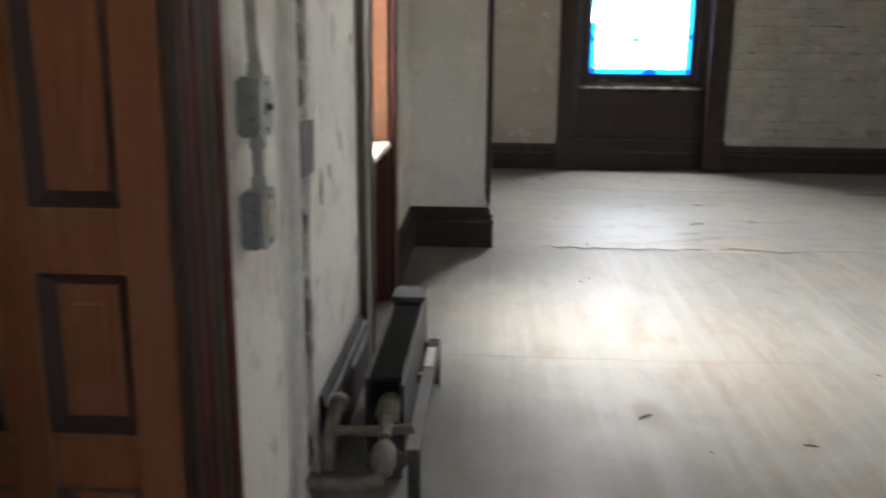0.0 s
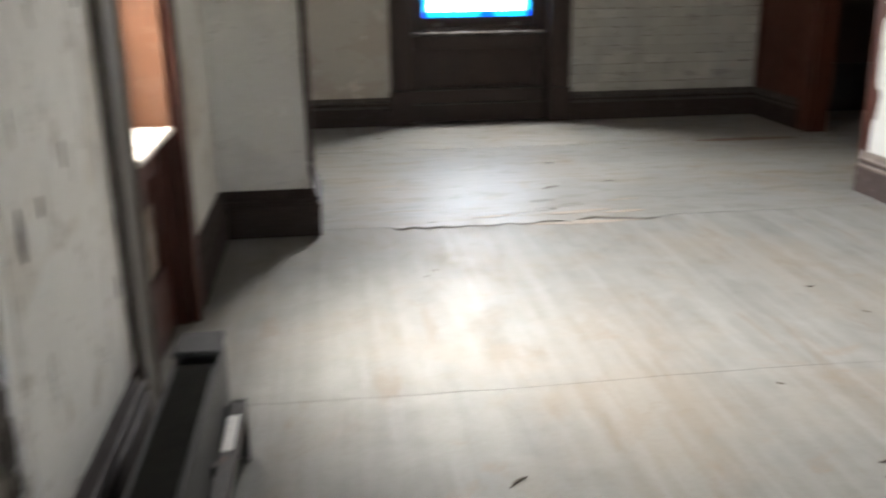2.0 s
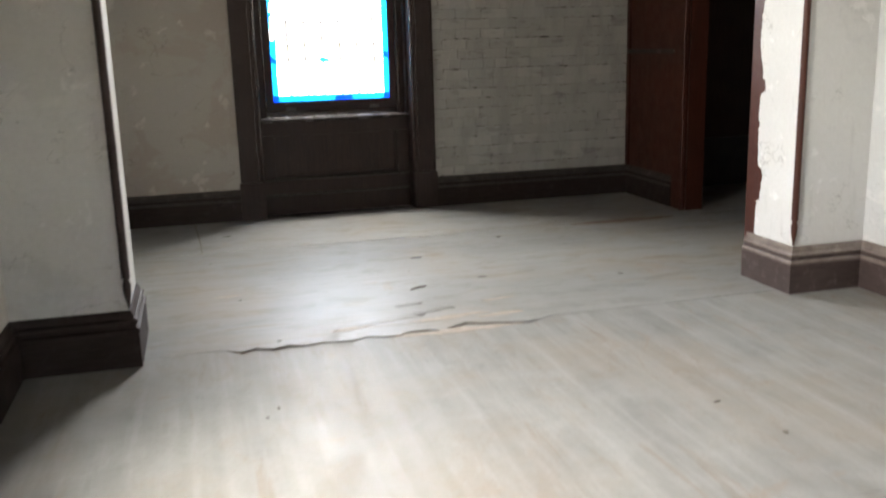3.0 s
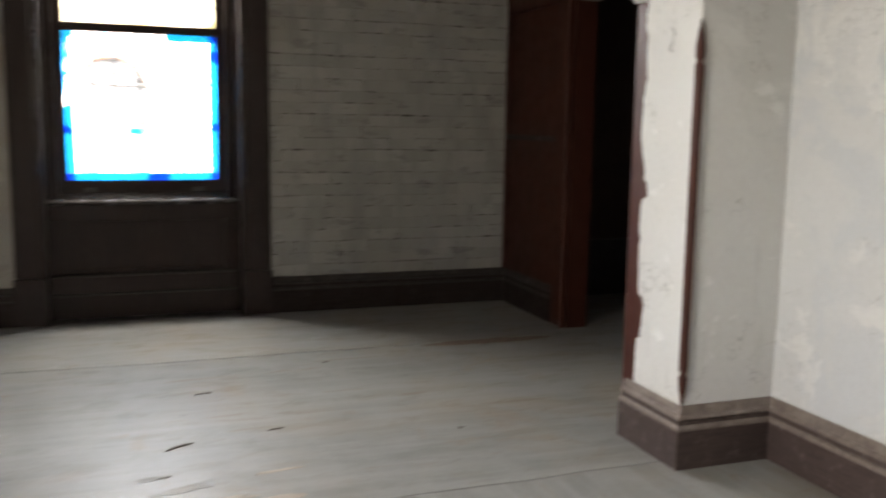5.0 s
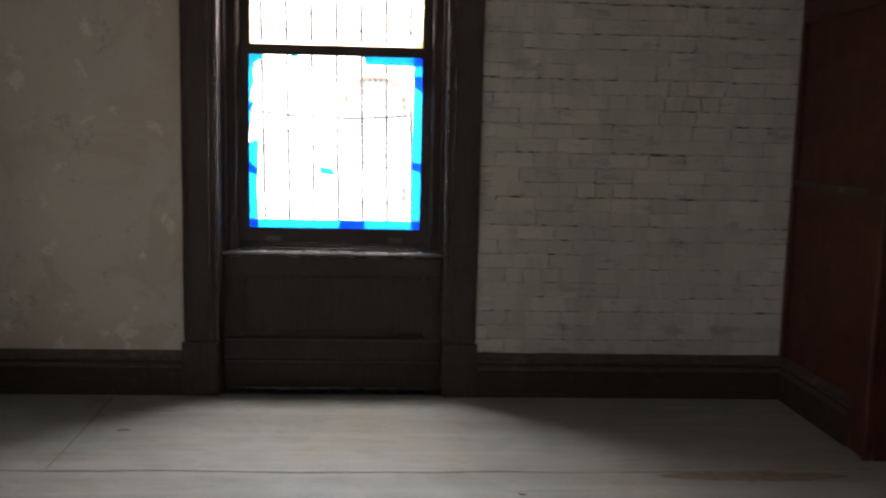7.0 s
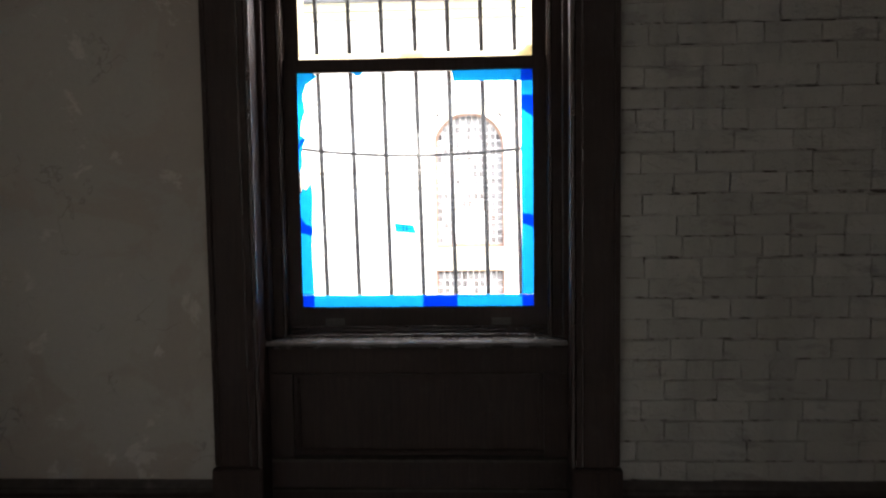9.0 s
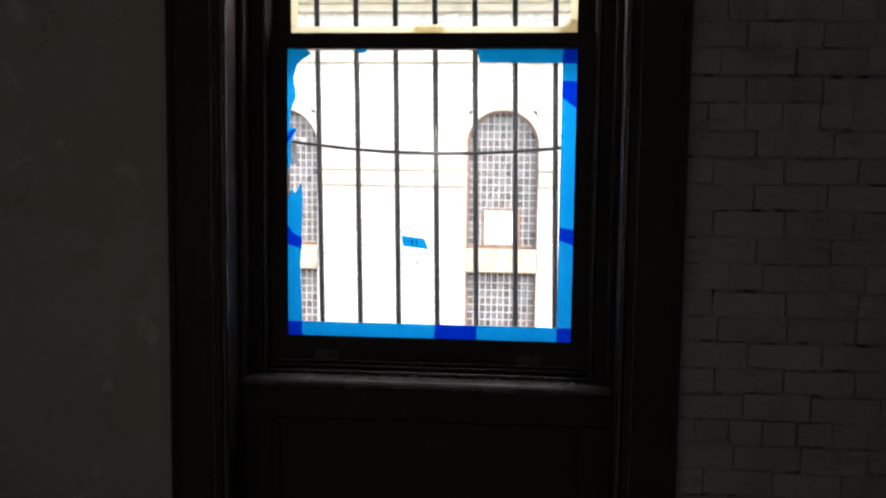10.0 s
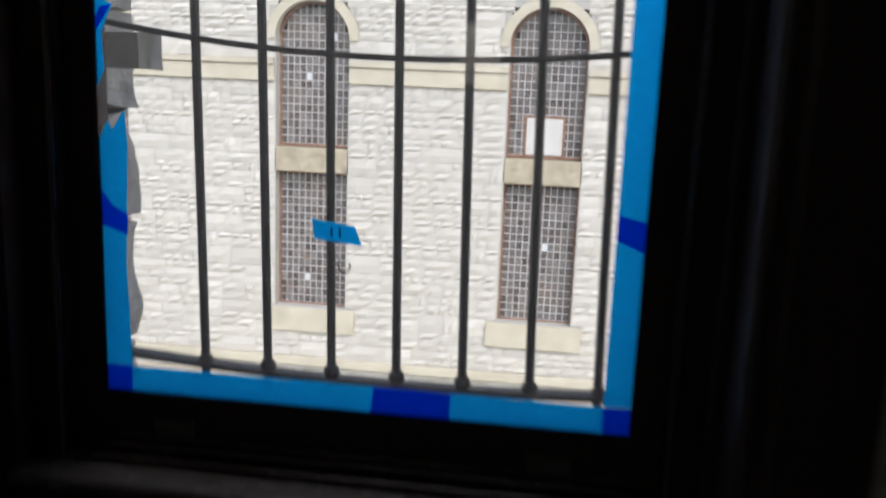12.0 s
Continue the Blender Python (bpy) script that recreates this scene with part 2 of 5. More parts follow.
BOARD_WHITE = simple("white_blanking_board", (0.60, 0.58, 0.55), (0.68, 0.66, 0.63), 0.3, 0.7)
GROUND = simple("dry_gravel_and_grass", (0.42, 0.38, 0.29), (0.52, 0.48, 0.38), 0.7, 0.95, wear=(0.22, 0.25, 0.12))
ROOFING = simple("dark_slate_roof", (0.07, 0.07, 0.075), (0.12, 0.12, 0.125), 0.3, 0.7)
OUTER_WALL = simple("outer_masonry", (0.32, 0.30, 0.27), (0.42, 0.40, 0.36), 0.3, 0.95)
MASONRY = simple("raw_brick_and_mortar", (0.24, 0.17, 0.13), (0.34, 0.30, 0.26), 0.06, 0.95, 0.0, 0.8, 0.02, wear=(0.10, 0.085, 0.075))
NEAR_BLACK = simple("near_black_board", (0.012, 0.011, 0.011), (0.022, 0.02, 0.02), 0.1, 0.5)
DEBRIS = simple("dark_debris", (0.05, 0.04, 0.03), (0.12, 0.10, 0.08), 0.01, 0.9)
GREEN = simple("flaked_green_paint", (0.06, 0.13, 0.09), (0.09, 0.18, 0.12), 0.03, 0.7)


def stone_block():
    s = Shade("pale_rock_faced_limestone")
    f = s.noise(0.22, 7, 0.7)
    c = s.mix(s.island(), (0.56, 0.525, 0.465), (0.71, 0.67, 0.60))
    c = s.mix(s.rand(), c, s.mix(0.5, c, (0.62, 0.585, 0.53)))
    c = s.mix(s.ramp(f, 0.35, 0.7, 0, 0.5), c, (0.53, 0.505, 0.46))
    c = s.mix(s.ramp(s.noise(1.6, 5), 0.55, 0.75, 0, 0.4), c, (0.56, 0.53, 0.43))
    return s.done(c, 0.95, f, 0.6, 0.04)


STONE = stone_block()
_s = Shade("pale_stone_joint")
JOINT = _s.done(_s.mix(_s.noise(0.3), (0.38, 0.365, 0.33), (0.50, 0.48, 0.44)), 0.95, _s.noise(0.05), 0.5, 0.02)


def far_glass():
    s = Shade("grimy_small_panes")
    c = s.mix(s.island(), (0.065, 0.056, 0.052), (0.20, 0.188, 0.186))
    c = s.mix(s.ramp(s.noise(0.9, 5), 0.5, 0.7, 0, 0.5), c, (0.24, 0.16, 0.11))
    return s.done(c, 0.25, s.noise(0.2), 0.1, 0.01)


PANE_FAR = far_glass()
_s = Shade("clean_replacement_pane")
PANE_CLEAN = _s.done((0.70, 0.72, 0.74), 0.15)


def clear_glass(name, dust):
    m, n, l = nodes_of(name)
    n.remove(n["Principled BSDF"])
    clear, gloss, mixer = n.new("ShaderNodeBsdfTransparent"), n.new("ShaderNodeBsdfGlossy"), n.new("ShaderNodeMixShader")
    clear.inputs[0].default_value = (0.96, 0.97, 0.96, 1)
    gloss.inputs["Roughness"].default_value = 0.03
    f = n.new("ShaderNodeFresnel")
    f.inputs[0].default_value = 1.45
    l.new(f.outputs[0], mixer.inputs[0])
    l.new(clear.outputs[0], mixer.inputs[1])
    l.new(gloss.outputs[0], mixer.inputs[2])
    # The dust share is a translucent haze imitating lens flare over the bars.
    film, dusty = n.new("ShaderNodeBsdfTranslucent"), n.new("ShaderNodeMixShader")
    film.inputs[0].default_value = (0.9, 0.9, 0.9, 1)
    dusty.inputs[0].default_value = dust
    l.new(mixer.outputs[0], dusty.inputs[1])
    l.new(film.outputs[0], dusty.inputs[2])
    l.new(dusty.outputs[0], n["Material Output"].inputs[0])
    return m


GLASS = clear_glass("window_glass", 0.0)
GLASS_VEILED = clear_glass("veiled_window_glass", 0.03)


def tape_material(name, colour, through_colour, share):
    m, n, l = nodes_of(name)
    p = n["Principled BSDF"]
    p.inputs["Base Color"].default_value = (*colour, 1)
    p.inputs["Roughness"].default_value = 0.7
    tr, mixer = n.new("ShaderNodeBsdfTranslucent"), n.new("ShaderNodeMixShader")
    tex = n.new("ShaderNodeTexNoise")
    tex.inputs["Scale"].default_value = 90
    geo = n.new("ShaderNodeNewGeometry")
    l.new(geo.outputs["Position"], tex.inputs["Vector"])
    mc = n.new("ShaderNodeMix")
    mc.data_type = "RGBA"
    l.new(tex.outputs["Fac"], mc.inputs[0])
    mc.inputs[6].default_value = (*through_colour, 1)
    mc.inputs[7].default_value = (*[v * 0.85 for v in through_colour], 1)
    l.new(mc.outputs[2], tr.inputs[0])
    mixer.inputs[0].default_value = share
    l.new(p.outputs[0], mixer.inputs[1])
    l.new(tr.outputs[0], mixer.inputs[2])
    thin, sheer = n.new("ShaderNodeBsdfTransparent"), n.new("ShaderNodeMixShader")
    thin.inputs[0].default_value = (*through_colour, 1)
    sheer.inputs[0].default_value = 0.22
    l.new(mixer.outputs[0], sheer.inputs[1])
    l.new(thin.outputs[0], sheer.inputs[2])
    l.new(sheer.outputs[0], n["Material Output"].inputs[0])
    return m


TAPE = tape_material("blue_masking_tape", (0.02, 0.22, 0.62), (0.05, 0.64, 1.0), 0.97)
TAPE_DOUBLE = tape_material("doubled_blue_tape", (0.012, 0.12, 0.45), (0.012, 0.34, 0.95), 0.92)
TAPE_TAN = tape_material("tan_masking_tape", (0.60, 0.54, 0.40), (0.90, 0.84, 0.68), 0.8)
INK = simple("black_ink", (0.01, 0.01, 0.012), (0.02, 0.02, 0.022), 0.01, 0.6)


# ---- building helpers ----
def add_box(bm, x0, x1, y0, y1, z0, z1):
    v = [bm.verts.new((x, y, z)) for z in (z0, z1) for y in (y0, y1) for x in (x0, x1)]
    for q in ((0, 2, 3, 1), (4, 5, 7, 6), (0, 1, 5, 4), (2, 6, 7, 3), (0, 4, 6, 2), (1, 3, 7, 5)):
        bm.faces.new([v[k] for k in q])
    return v


def boxes(*spans, bevel=0.0):
    bm = bmesh.new()
    for b in spans:
        add_box(bm, min(b[0], b[1]), max(b[0], b[1]), min(b[2], b[3]), max(b[2], b[3]), min(b[4], b[5]), max(b[4], b[5]))
    if bevel:
        bmesh.ops.bevel(bm, geom=bm.edges[:], offset=bevel, segments=2, affect="EDGES", clamp_overlap=True)
    return bm


def rod(a, b, r, seg=14, r2=None, bm=None):
    bm = bm or bmesh.new()
    a, b = Vector(a), Vector(b)
    q = (b - a).to_track_quat("Z", "Y")
    rings = []
    for c, rr in ((a, r), (b, r if r2 is None else r2)):
        rings.append([bm.verts.new(c + q @ Vector((rr * math.cos(2 * math.pi * k / seg), rr * math.sin(2 * math.pi * k / seg), 0))) for k in range(seg)])
    for k in range(seg):
        bm.faces.new((rings[0][k], rings[0][(k + 1) % seg], rings[1][(k + 1) % seg], rings[1][k]))
    bm.faces.new(rings[0][::-1])
    bm.faces.new(rings[1])
    return bm


def lathe(a, b, profile, seg=18):
    """Turned piece from a to b: profile rows are (share of the length, radius)."""
    bm = bmesh.new()
    a, b = Vector(a), Vector(b)
    q = (b - a).to_track_quat("Z", "Y")
    rings = []
    for s, r in profile:
        rings.append([bm.verts.new(a.lerp(b, s) + q @ Vector((r * math.cos(2 * math.pi * k / seg), r * math.sin(2 * math.pi * k / seg), 0))) for k in range(seg)])
    for p, n in zip(rings, rings[1:]):
        for k in range(seg):
            bm.faces.new((p[k], p[(k + 1) % seg], n[(k + 1) % seg], n[k]))
    bm.faces.new(rings[0][::-1])
    bm.faces.new(rings[-1])
    return bm


def tube(points, r, seg=12):
    """A bent pipe through the points."""
    bm = bmesh.new()
    pts = [Vector(p) for p in points]
    rings = []
    for i, p in enumerate(pts):
        d = (pts[min(i + 1, len(pts) - 1)] - pts[max(i - 1, 0)]).normalized()
        q = d.to_track_quat("Z", "Y")
        rings.append([bm.verts.new(p + q @ Vector((r * math.cos(2 * math.pi * k / seg), r * math.sin(2 * math.pi * k / seg), 0))) for k in range(seg)])
    for p, n in zip(rings, rings[1:]):
        best = min(range(seg), key=lambda s: (p[0].co - n[s].co).length)
        for k in range(seg):
            bm.faces.new((p[k], p[(k + 1) % seg], n[(k + 1 + best) % seg], n[(k + best) % seg]))
    bm.faces.new(rings[0][::-1])
    bm.faces.new(rings[-1])
    return bm


def prism(poly, axis, lo, hi):
    """Extrude a polygon of (u, v) along an axis: u, v are the other two axes in order."""
    bm = bmesh.new()

    def at(u, v, w):
        return {"x": (w, u, v), "y": (u, w, v), "z": (u, v, w)}[axis]
    a = [bm.verts.new(at(u, v, lo)) for u, v in poly]
    b = [bm.verts.new(at(u, v, hi)) for u, v in poly]
    bm.faces.new(a)
    bm.faces.new(b[::-1])
    n = len(poly)
    for k in range(n):
        bm.faces.new((a[k], b[k], b[(k + 1) % n], a[(k + 1) % n]))
    bmesh.ops.recalc_face_normals(bm, faces=bm.faces[:])
    return bm


def mesh_of(name, bm, material, smooth=False):
    bmesh.ops.recalc_face_normals(bm, faces=bm.faces[:])
    me = bpy.data.meshes.new(name)
    bm.to_mesh(me)
    bm.free()
    me.materials.append(material)
    if smooth:
        me.shade_smooth()
        me.set_sharp_from_angle(angle=radians(40))
    return me


def thing(name, bm, material, label, category, kind="", group="", smooth=False):
    return tagged(new(name, mesh_of(name, bm, material, smooth)), label, category, group, kind)


def empty(name, label, category, kind="", group=""):
    return tagged(new(name), label, category, group, kind)


def part(name, bm, material, parent, label="", smooth=False):
    ob = new(name, mesh_of(name, bm, material, smooth))
    ob.parent = parent
    if parent.matrix_world != Matrix.Identity(4):
        ob.matrix_parent_inverse = parent.matrix_basis.inverted()
    if label:
        ob["label"] = label
    return ob


def piece(name, mesh, parent, m):
    ob = new(name, mesh)
    ob.parent = parent
    ob.matrix_basis = m
    return ob


def grid_wall(us, vs, holes, axis, lo, hi):
    """A wall as one closed mesh: cells of the grid us x vs, without those whose middle lies in a hole (u0, u1, v0, v1)."""
    us = sorted(set(us) | {u for h in holes for u in h[:2]})
    vs = sorted(set(vs) | {v for h in holes for v in h[2:]})
    bm = bmesh.new()
    cache = {}

    def vert(i, j, w):
        if (i, j, w) not in cache:
            u, v, d = us[i], vs[j], (lo, hi)[w]
            cache[i, j, w] = bm.verts.new({"x": (d, u, v), "y": (u, d, v)}[axis])
        return cache[i, j, w]

    def solid(i, j):
        if not (0 <= i < len(us) - 1 and 0 <= j < len(vs) - 1):
            return False
        u, v = (us[i] + us[i + 1]) / 2, (vs[j] + vs[j + 1]) / 2
        return not any(h[0] < u < h[1] and h[2] < v < h[3] for h in holes)
    for i in range(len(us) - 1):
        for j in range(len(vs) - 1):
            if not solid(i, j):
                continue
            for w in (0, 1):
                bm.faces.new([vert(i, j, w), vert(i + 1, j, w), vert(i + 1, j + 1, w), vert(i, j + 1, w)])
            for (di, dj), (p, q) in (((-1, 0), ((i, j), (i, j + 1))), ((1, 0), ((i + 1, j), (i + 1, j + 1))), ((0, -1), ((i, j), (i + 1, j))), ((0, 1), ((i, j + 1), (i + 1, j + 1)))):
                if not solid(i + di, j + dj):
                    bm.faces.new([vert(*p, 0), vert(*q, 0), vert(*q, 1), vert(*p, 1)])
    return bm


def jagged(n, lo, hi, seed, step=0.5):
    r = random.Random(seed)
    out, v = [], (lo + hi) / 2
    for _ in range(n):
        v += (r.random() - 0.5) * (hi - lo) * step
        v = min(hi, max(lo, v))
        out.append(v)
    return out


# ---- plan ----
XW, XE, XEB = -1.83, 2.19, 2.45        # west wall, east wall of the front room, east wall of the back room
YB, YA0, YA1, YF = 0.0, -2.70, -3.15, -10.4
H = 3.3
PIER_W, PIER_E = -1.372, 1.782
BASE_H = 0.237

# ---- structure ----
floor = thing("floor", boxes((-2.4, 4.6, YF - 0.3, 0.3, -0.30, -0.012)), GAP, "worn painted floor with cracked seams and brown stains", "floor", "structure")


def floor_sheet(y0, y1, seed0, seed1, material, x0=-1.9, x1=4.3, tear=0.0):
    """One sheet of floor covering; its seams run crosswise and are torn."""
    n = 90
    amp = lambda seed: [0.0] * (n + 1) if seed is None else jagged(n + 1, -0.012 - 0.04 * (seed == 12), 0.012 + 0.04 * (seed == 12), seed, 0.35 + 0.45 * (seed == 12))
    xs = [x0 + (x1 - x0) * k / n for k in range(n + 1)]
    a, b = ([d * (1.0 if q != 12 or -0.95 < x < 0.45 else 0.15) for d, x in zip(amp(q), xs)] for q in (seed0, seed1))
    if tear:
        rip = jagged(n + 1, 0.0, tear, 51, 0.8)
        b = [d - (q if -0.95 < x < 0.40 else 0.0) for d, q, x in zip(b, rip, xs)]
    poly = [(x, y0 + d) for x, d in zip(xs, a)] + [(x, y1 + d) for x, d in zip(xs[::-1], b[::-1])]
    part("floor_sheet", prism(poly, "z", -0.012, 0.0), material, floor)


floor_sheet(-1.089, 0.10, 11, None, FLOOR_BACK)
floor_sheet(-3.087, -1.1, 12, 11, FLOOR_BACK)
floor_sheet(-4.997, -3.094, 13, 12, FLOOR_FRONT, tear=0.035)
floor_sheet(-7.3, -4.999, 14, 13, FLOOR_FRONT)
floor_sheet(YF, -7.306, None, 14, FLOOR_FRONT)

UNDERLAY = simple("bare_tan_underlay", (0.25, 0.205, 0.16), (0.31, 0.265, 0.215), 0.05, 0.8, 0.0, 0.6, 0.004, wear=(0.20, 0.155, 0.115))
_r = random.Random(61)
ring = []
for k in range(44):
    t = 2 * math.pi * k / 44
    ring.append((0.02 + (0.30 + _r.uniform(-0.09, 0.05)) * math.cos(t), -3.165 + (0.030 + _r.uniform(-0.014, 0.012)) * math.sin(t)))
part("bare_patch", prism(ring, "z", -0.010, 0.0012), UNDERLAY, floor, "bare tan patch where the covering is torn away")

BARE_WOOD = simple("bare_red_brown_boards", (0.11, 0.066, 0.045), (0.18, 0.115, 0.08), 0.06, 0.75, 0.0, 0.5, 0.004, wear=(0.22, 0.17, 0.13))
ring = []
for k in range(40):
    t = 2 * math.pi * k / 40
    ring.append((1.86 + (0.40 + _r.uniform(-0.06, 0.03)) * math.cos(t), -1.135 + (0.05 + _r.uniform(-0.016, 0.016)) * math.sin(t)))
part("bare_patch", prism(ring, "z", -0.010, 0.0012), BARE_WOOD, floor, "bare red-brown boards where the covering is gone")
part("board_joint", prism([(-1.126, -0.06), (-1.120, -0.06), (-1.084, -0.80), (-1.079, -1.07), (-1.085, -1.07), (-1.090, -0.80)], "z", -0.008, 0.0008), GAP, floor, "narrow dark joint in the covering")

# scuffed and lifted scraps of covering along the torn seam
_r = random.Random(64)
for cx_, cy_, lx, ly, lift in ((-0.42, -2.98, 0.11, 0.022, 0), (-0.20, -2.90, 0.16, 0.030, 1), (0.05, -2.96, 0.20, 0.034, 0), (0.02, -2.82, 0.12, 0.020, 1), (0.30, -2.99, 0.13, 0.028, 0),
                              (-0.10, -2.70, 0.07, 0.016, 1), (0.36, -2.74, 0.09, 0.014, 0), (-0.95, -2.20, 0.08, 0.012, 0)):
    outline = []
    for k in range(22):
        a = 2 * math.pi * k / 22
        q = _r.uniform(0.62, 1.12)
        outline.append((cx_ + lx * q * math.cos(a), cy_ + ly * q * math.sin(a) + 0.12 * lx * math.cos(a)))
    bm = prism(outline, "z", -0.006, 0.0012)
    if lift:
        for v in bm.verts:
            if v.co.y > cy_:
                v.co.z += 0.005 * (v.co.y - cy_) / ly
    part("worn_scrap", bm, FLOOR_BACK if lift else UNDERLAY, floor, "lifted scrap of covering" if lift else "bare tan worn spot")

thing("ceiling", boxes((-2.4, 4.6, YF - 0.3, 0.85, H, H + 0.2)), CEILING, "plain unseen ceiling, dark to cut bounced light", "ceiling", "structure")

# west wall: plaster skin over masonry, with a window, a door and a broken pipe chase
W2Y0, W2Y1, W2Z1 = -5.05, -4.27, 2.75
D1Y0, D1Y1, D1Z = -8.05, -7.045, 2.10
CH0, CH1 = -6.29, -5.99
wall_west = thing("wall_west", grid_wall([YF, YB + 0.1], [0, H], [(W2Y0, W2Y1, 0.0, W2Z1), (D1Y0, D1Y1, 0, D1Z), (CH0, CH1, 0, H)], "x", XW - 0.07, XW),
                  PLASTER_WEST, "stained white plaster wall with peeling cracks", "wall", "structure")
part("masonry", grid_wall([YF, YB + 0.75], [-0.3, H], [(W2Y0 - 0.02, W2Y1 + 0.02, 0.5, W2Z1 + 0.02), (D1Y0, D1Y1, 0, D1Z)], "x", XW - 0.55, XW - 0.074), MASONRY, wall_west, "raw brick behind broken plaster")


def torn_strip(y_fixed, y_lo, y_hi, seed):
    zs = [H * k / 70 for k in range(71)]
    edge = jagged(71, y_lo, y_hi, seed, 0.28)
    poly = [(e, z) for e, z in zip(edge, zs)] + [(y_fixed, H), (y_fixed, 0)]
    return prism(poly, "x", XW - 0.07, XW - 0.001)


part("plaster_edge", torn_strip(CH0, -6.285, -6.265, 3), PLASTER_WEST, wall_west)
part("plaster_edge", torn_strip(CH1, -6.065, -6.005, 4), PLASTER_WEST, wall_west)

# Raised strip, not a recess: the gap's darkness comes from its colour.
part("gap_dark_strip", prism([(e, z) for e, z in zip(jagged(50, -5.222, -5.196, 8, 0.7), [0.24 + 1.75 * k / 49 for k in range(50)])] + [(-5.178, 1.99), (-5.178, 0.24)], "x", XW + 0.0005, XW + 0.004), RUBBLE, wall_west, "dark ragged strip standing in for the gap in crumbled plaster")
r = random.Random(44)
for k in range(14):
    yc, zc, hh = r.uniform(-5.95, -5.25), r.uniform(0.45, 1.9), r.uniform(0.02, 0.07)
    blob = [(yc + r.uniform(0.5, 1.0) * hh * 0.28 * math.cos(2 * math.pi * j / 11), zc + r.uniform(0.6, 1.0) * hh * math.sin(2 * math.pi * j / 11)) for j in range(11)]
    part("plaster_flake", prism(blob, "x", XW - 0.001, XW + 0.0028), PLASTER_ROUGH if k % 3 else PLASTER_WEST, wall_west, "lifted flake of old plaster")

# back wall: plaster west of the window, painted brick east of it
wall_north = thing("wall_north", grid_wall([XW - 0.07, XEB + 0.1], [-0.3, H], [(-0.60, 0.60, 0.0, 2.98)], "y", 0.005, 0.30),
                   MORTAR, "back wall, half plaster and half exposed painted brick", "wall", "structure")
part("plaster_skin", grid_wall([XW, -0.60], [0, H], [], "y", -0.006, 0.004), PLASTER_BACK, wall_north, "brown stained patchy plaster")
part("outer_masonry", grid_wall([XW - 0.55, 4.8], [-6.6, H + 0.4], [(-0.76, 0.76, 0.50, 2.98)], "y", 0.304, 0.76), OUTER_WALL, wall_north)
poly = [(1.98, H), (2.06, 2.62), (2.13, 2.30), (2.20, 2.19), (2.31, 2.16), (2.42, 2.13), (2.42, H)]
part("plaster_remnant", prism(poly, "y", -0.016, 0.015), PLASTER_BACK, wall_north, "remnant of plaster over the brick")

# arch between the two rooms, on two piers
arch = empty("arch_wall", "white plastered arch on two square piers", "arch", "structure")
SPR, RISE = 1.74, 0.88
half = (PIER_E - PIER_W) / 2
cx = (PIER_E + PIER_W) / 2
R = (half * half + RISE * RISE) / (2 * RISE)


def arch_z(x):
    return SPR + RISE - R + math.sqrt(max(0, R * R - (x - cx) ** 2))


bm = bmesh.new()
N = 40
for k in range(N):
    xa, xb = PIER_W + 2 * half * k / N, PIER_W + 2 * half * (k + 1) / N
    za, zb = arch_z(xa), arch_z(xb)
    f = [bm.verts.new(p) for p in ((xa, YA1, za), (xb, YA1, zb), (xb, YA1, H), (xa, YA1, H))]
    g = [bm.verts.new(p) for p in ((xa, YA0, za), (xb, YA0, zb), (xb, YA0, H), (xa, YA0, H))]
    bm.faces.new(f), bm.faces.new(g[::-1]), bm.faces.new((f[0], g[0], g[1], f[1]))
bmesh.ops.remove_doubles(bm, verts=bm.verts[:], dist=1e-5)
part("arch_head", bm, PLASTER_PIER, arch)
part("pier", boxes((XW + 0.001, PIER_W, YA1, YA0, 0, H)), PLASTER_PIER, arch)
part("pier", boxes((PIER_E + 0.12, XEB - 0.001, YA1 + 0.02, YA0, 0, H), (PIER_E, XEB - 0.001, YA1, YA1 + 0.02, 0, H)), PLASTER_PIER, arch)
zs = [SPR * k / 130 for k in range(131)]
coarse, fine_edge = jagged(131, -2.835, -2.795, 21, 0.22), jagged(131, -0.007, 0.007, 22, 0.9)
edge = [a + b - (0.03 if 0.42 < z < 0.60 or 0.98 < z < 1.05 else 0.0) for a, b, z in zip(coarse, fine_edge, zs)]
poly = [(YA1 + 0.0201, 0)] + [(e, z) for e, z in zip(edge, zs)] + [(YA1 + 0.0201, SPR)]
part("pier_core", boxes((PIER_E + 0.0182, PIER_E + 0.119, YA1 + 0.0201, -2.872, 0, SPR)), PLASTER_ROUGH, arch)
part("jamb_board", boxes((PIER_E + 0.0184, PIER_E + 0.119, -2.870, -2.697, 0.0, SPR), bevel=0.004), WOOD_RED, arch, "red-brown wooden jamb bared by broken plaster")
part("plaster_face", prism(poly, "x", PIER_E, PIER_E + 0.018), PLASTER_PIER, arch, "white plaster face with a ragged broken edge")
part("pier_top", boxes((PIER_E, PIER_E + 0.119, YA1 + 0.0202, YA0, SPR, H)), PLASTER_PIER, arch)

wall_east = thing("wall_east", boxes((XE, XE + 0.25, YF, YA1 - 0.001, 0, H)), PLASTER_EAST, "pale peeling plaster wall with cloudy patches", "wall", "structure")
DB0, DB1, DBZ = -1.84, -0.957, 2.0
wall_closet = thing("wall_closet", grid_wall([YA0, YB + 0.02], [0, H], [(DB0, DB1, 0, DBZ)], "x", XEB, XEB + 0.14), PLASTER_BACK, "back room side wall with a dark doorway", "wall", "structure")
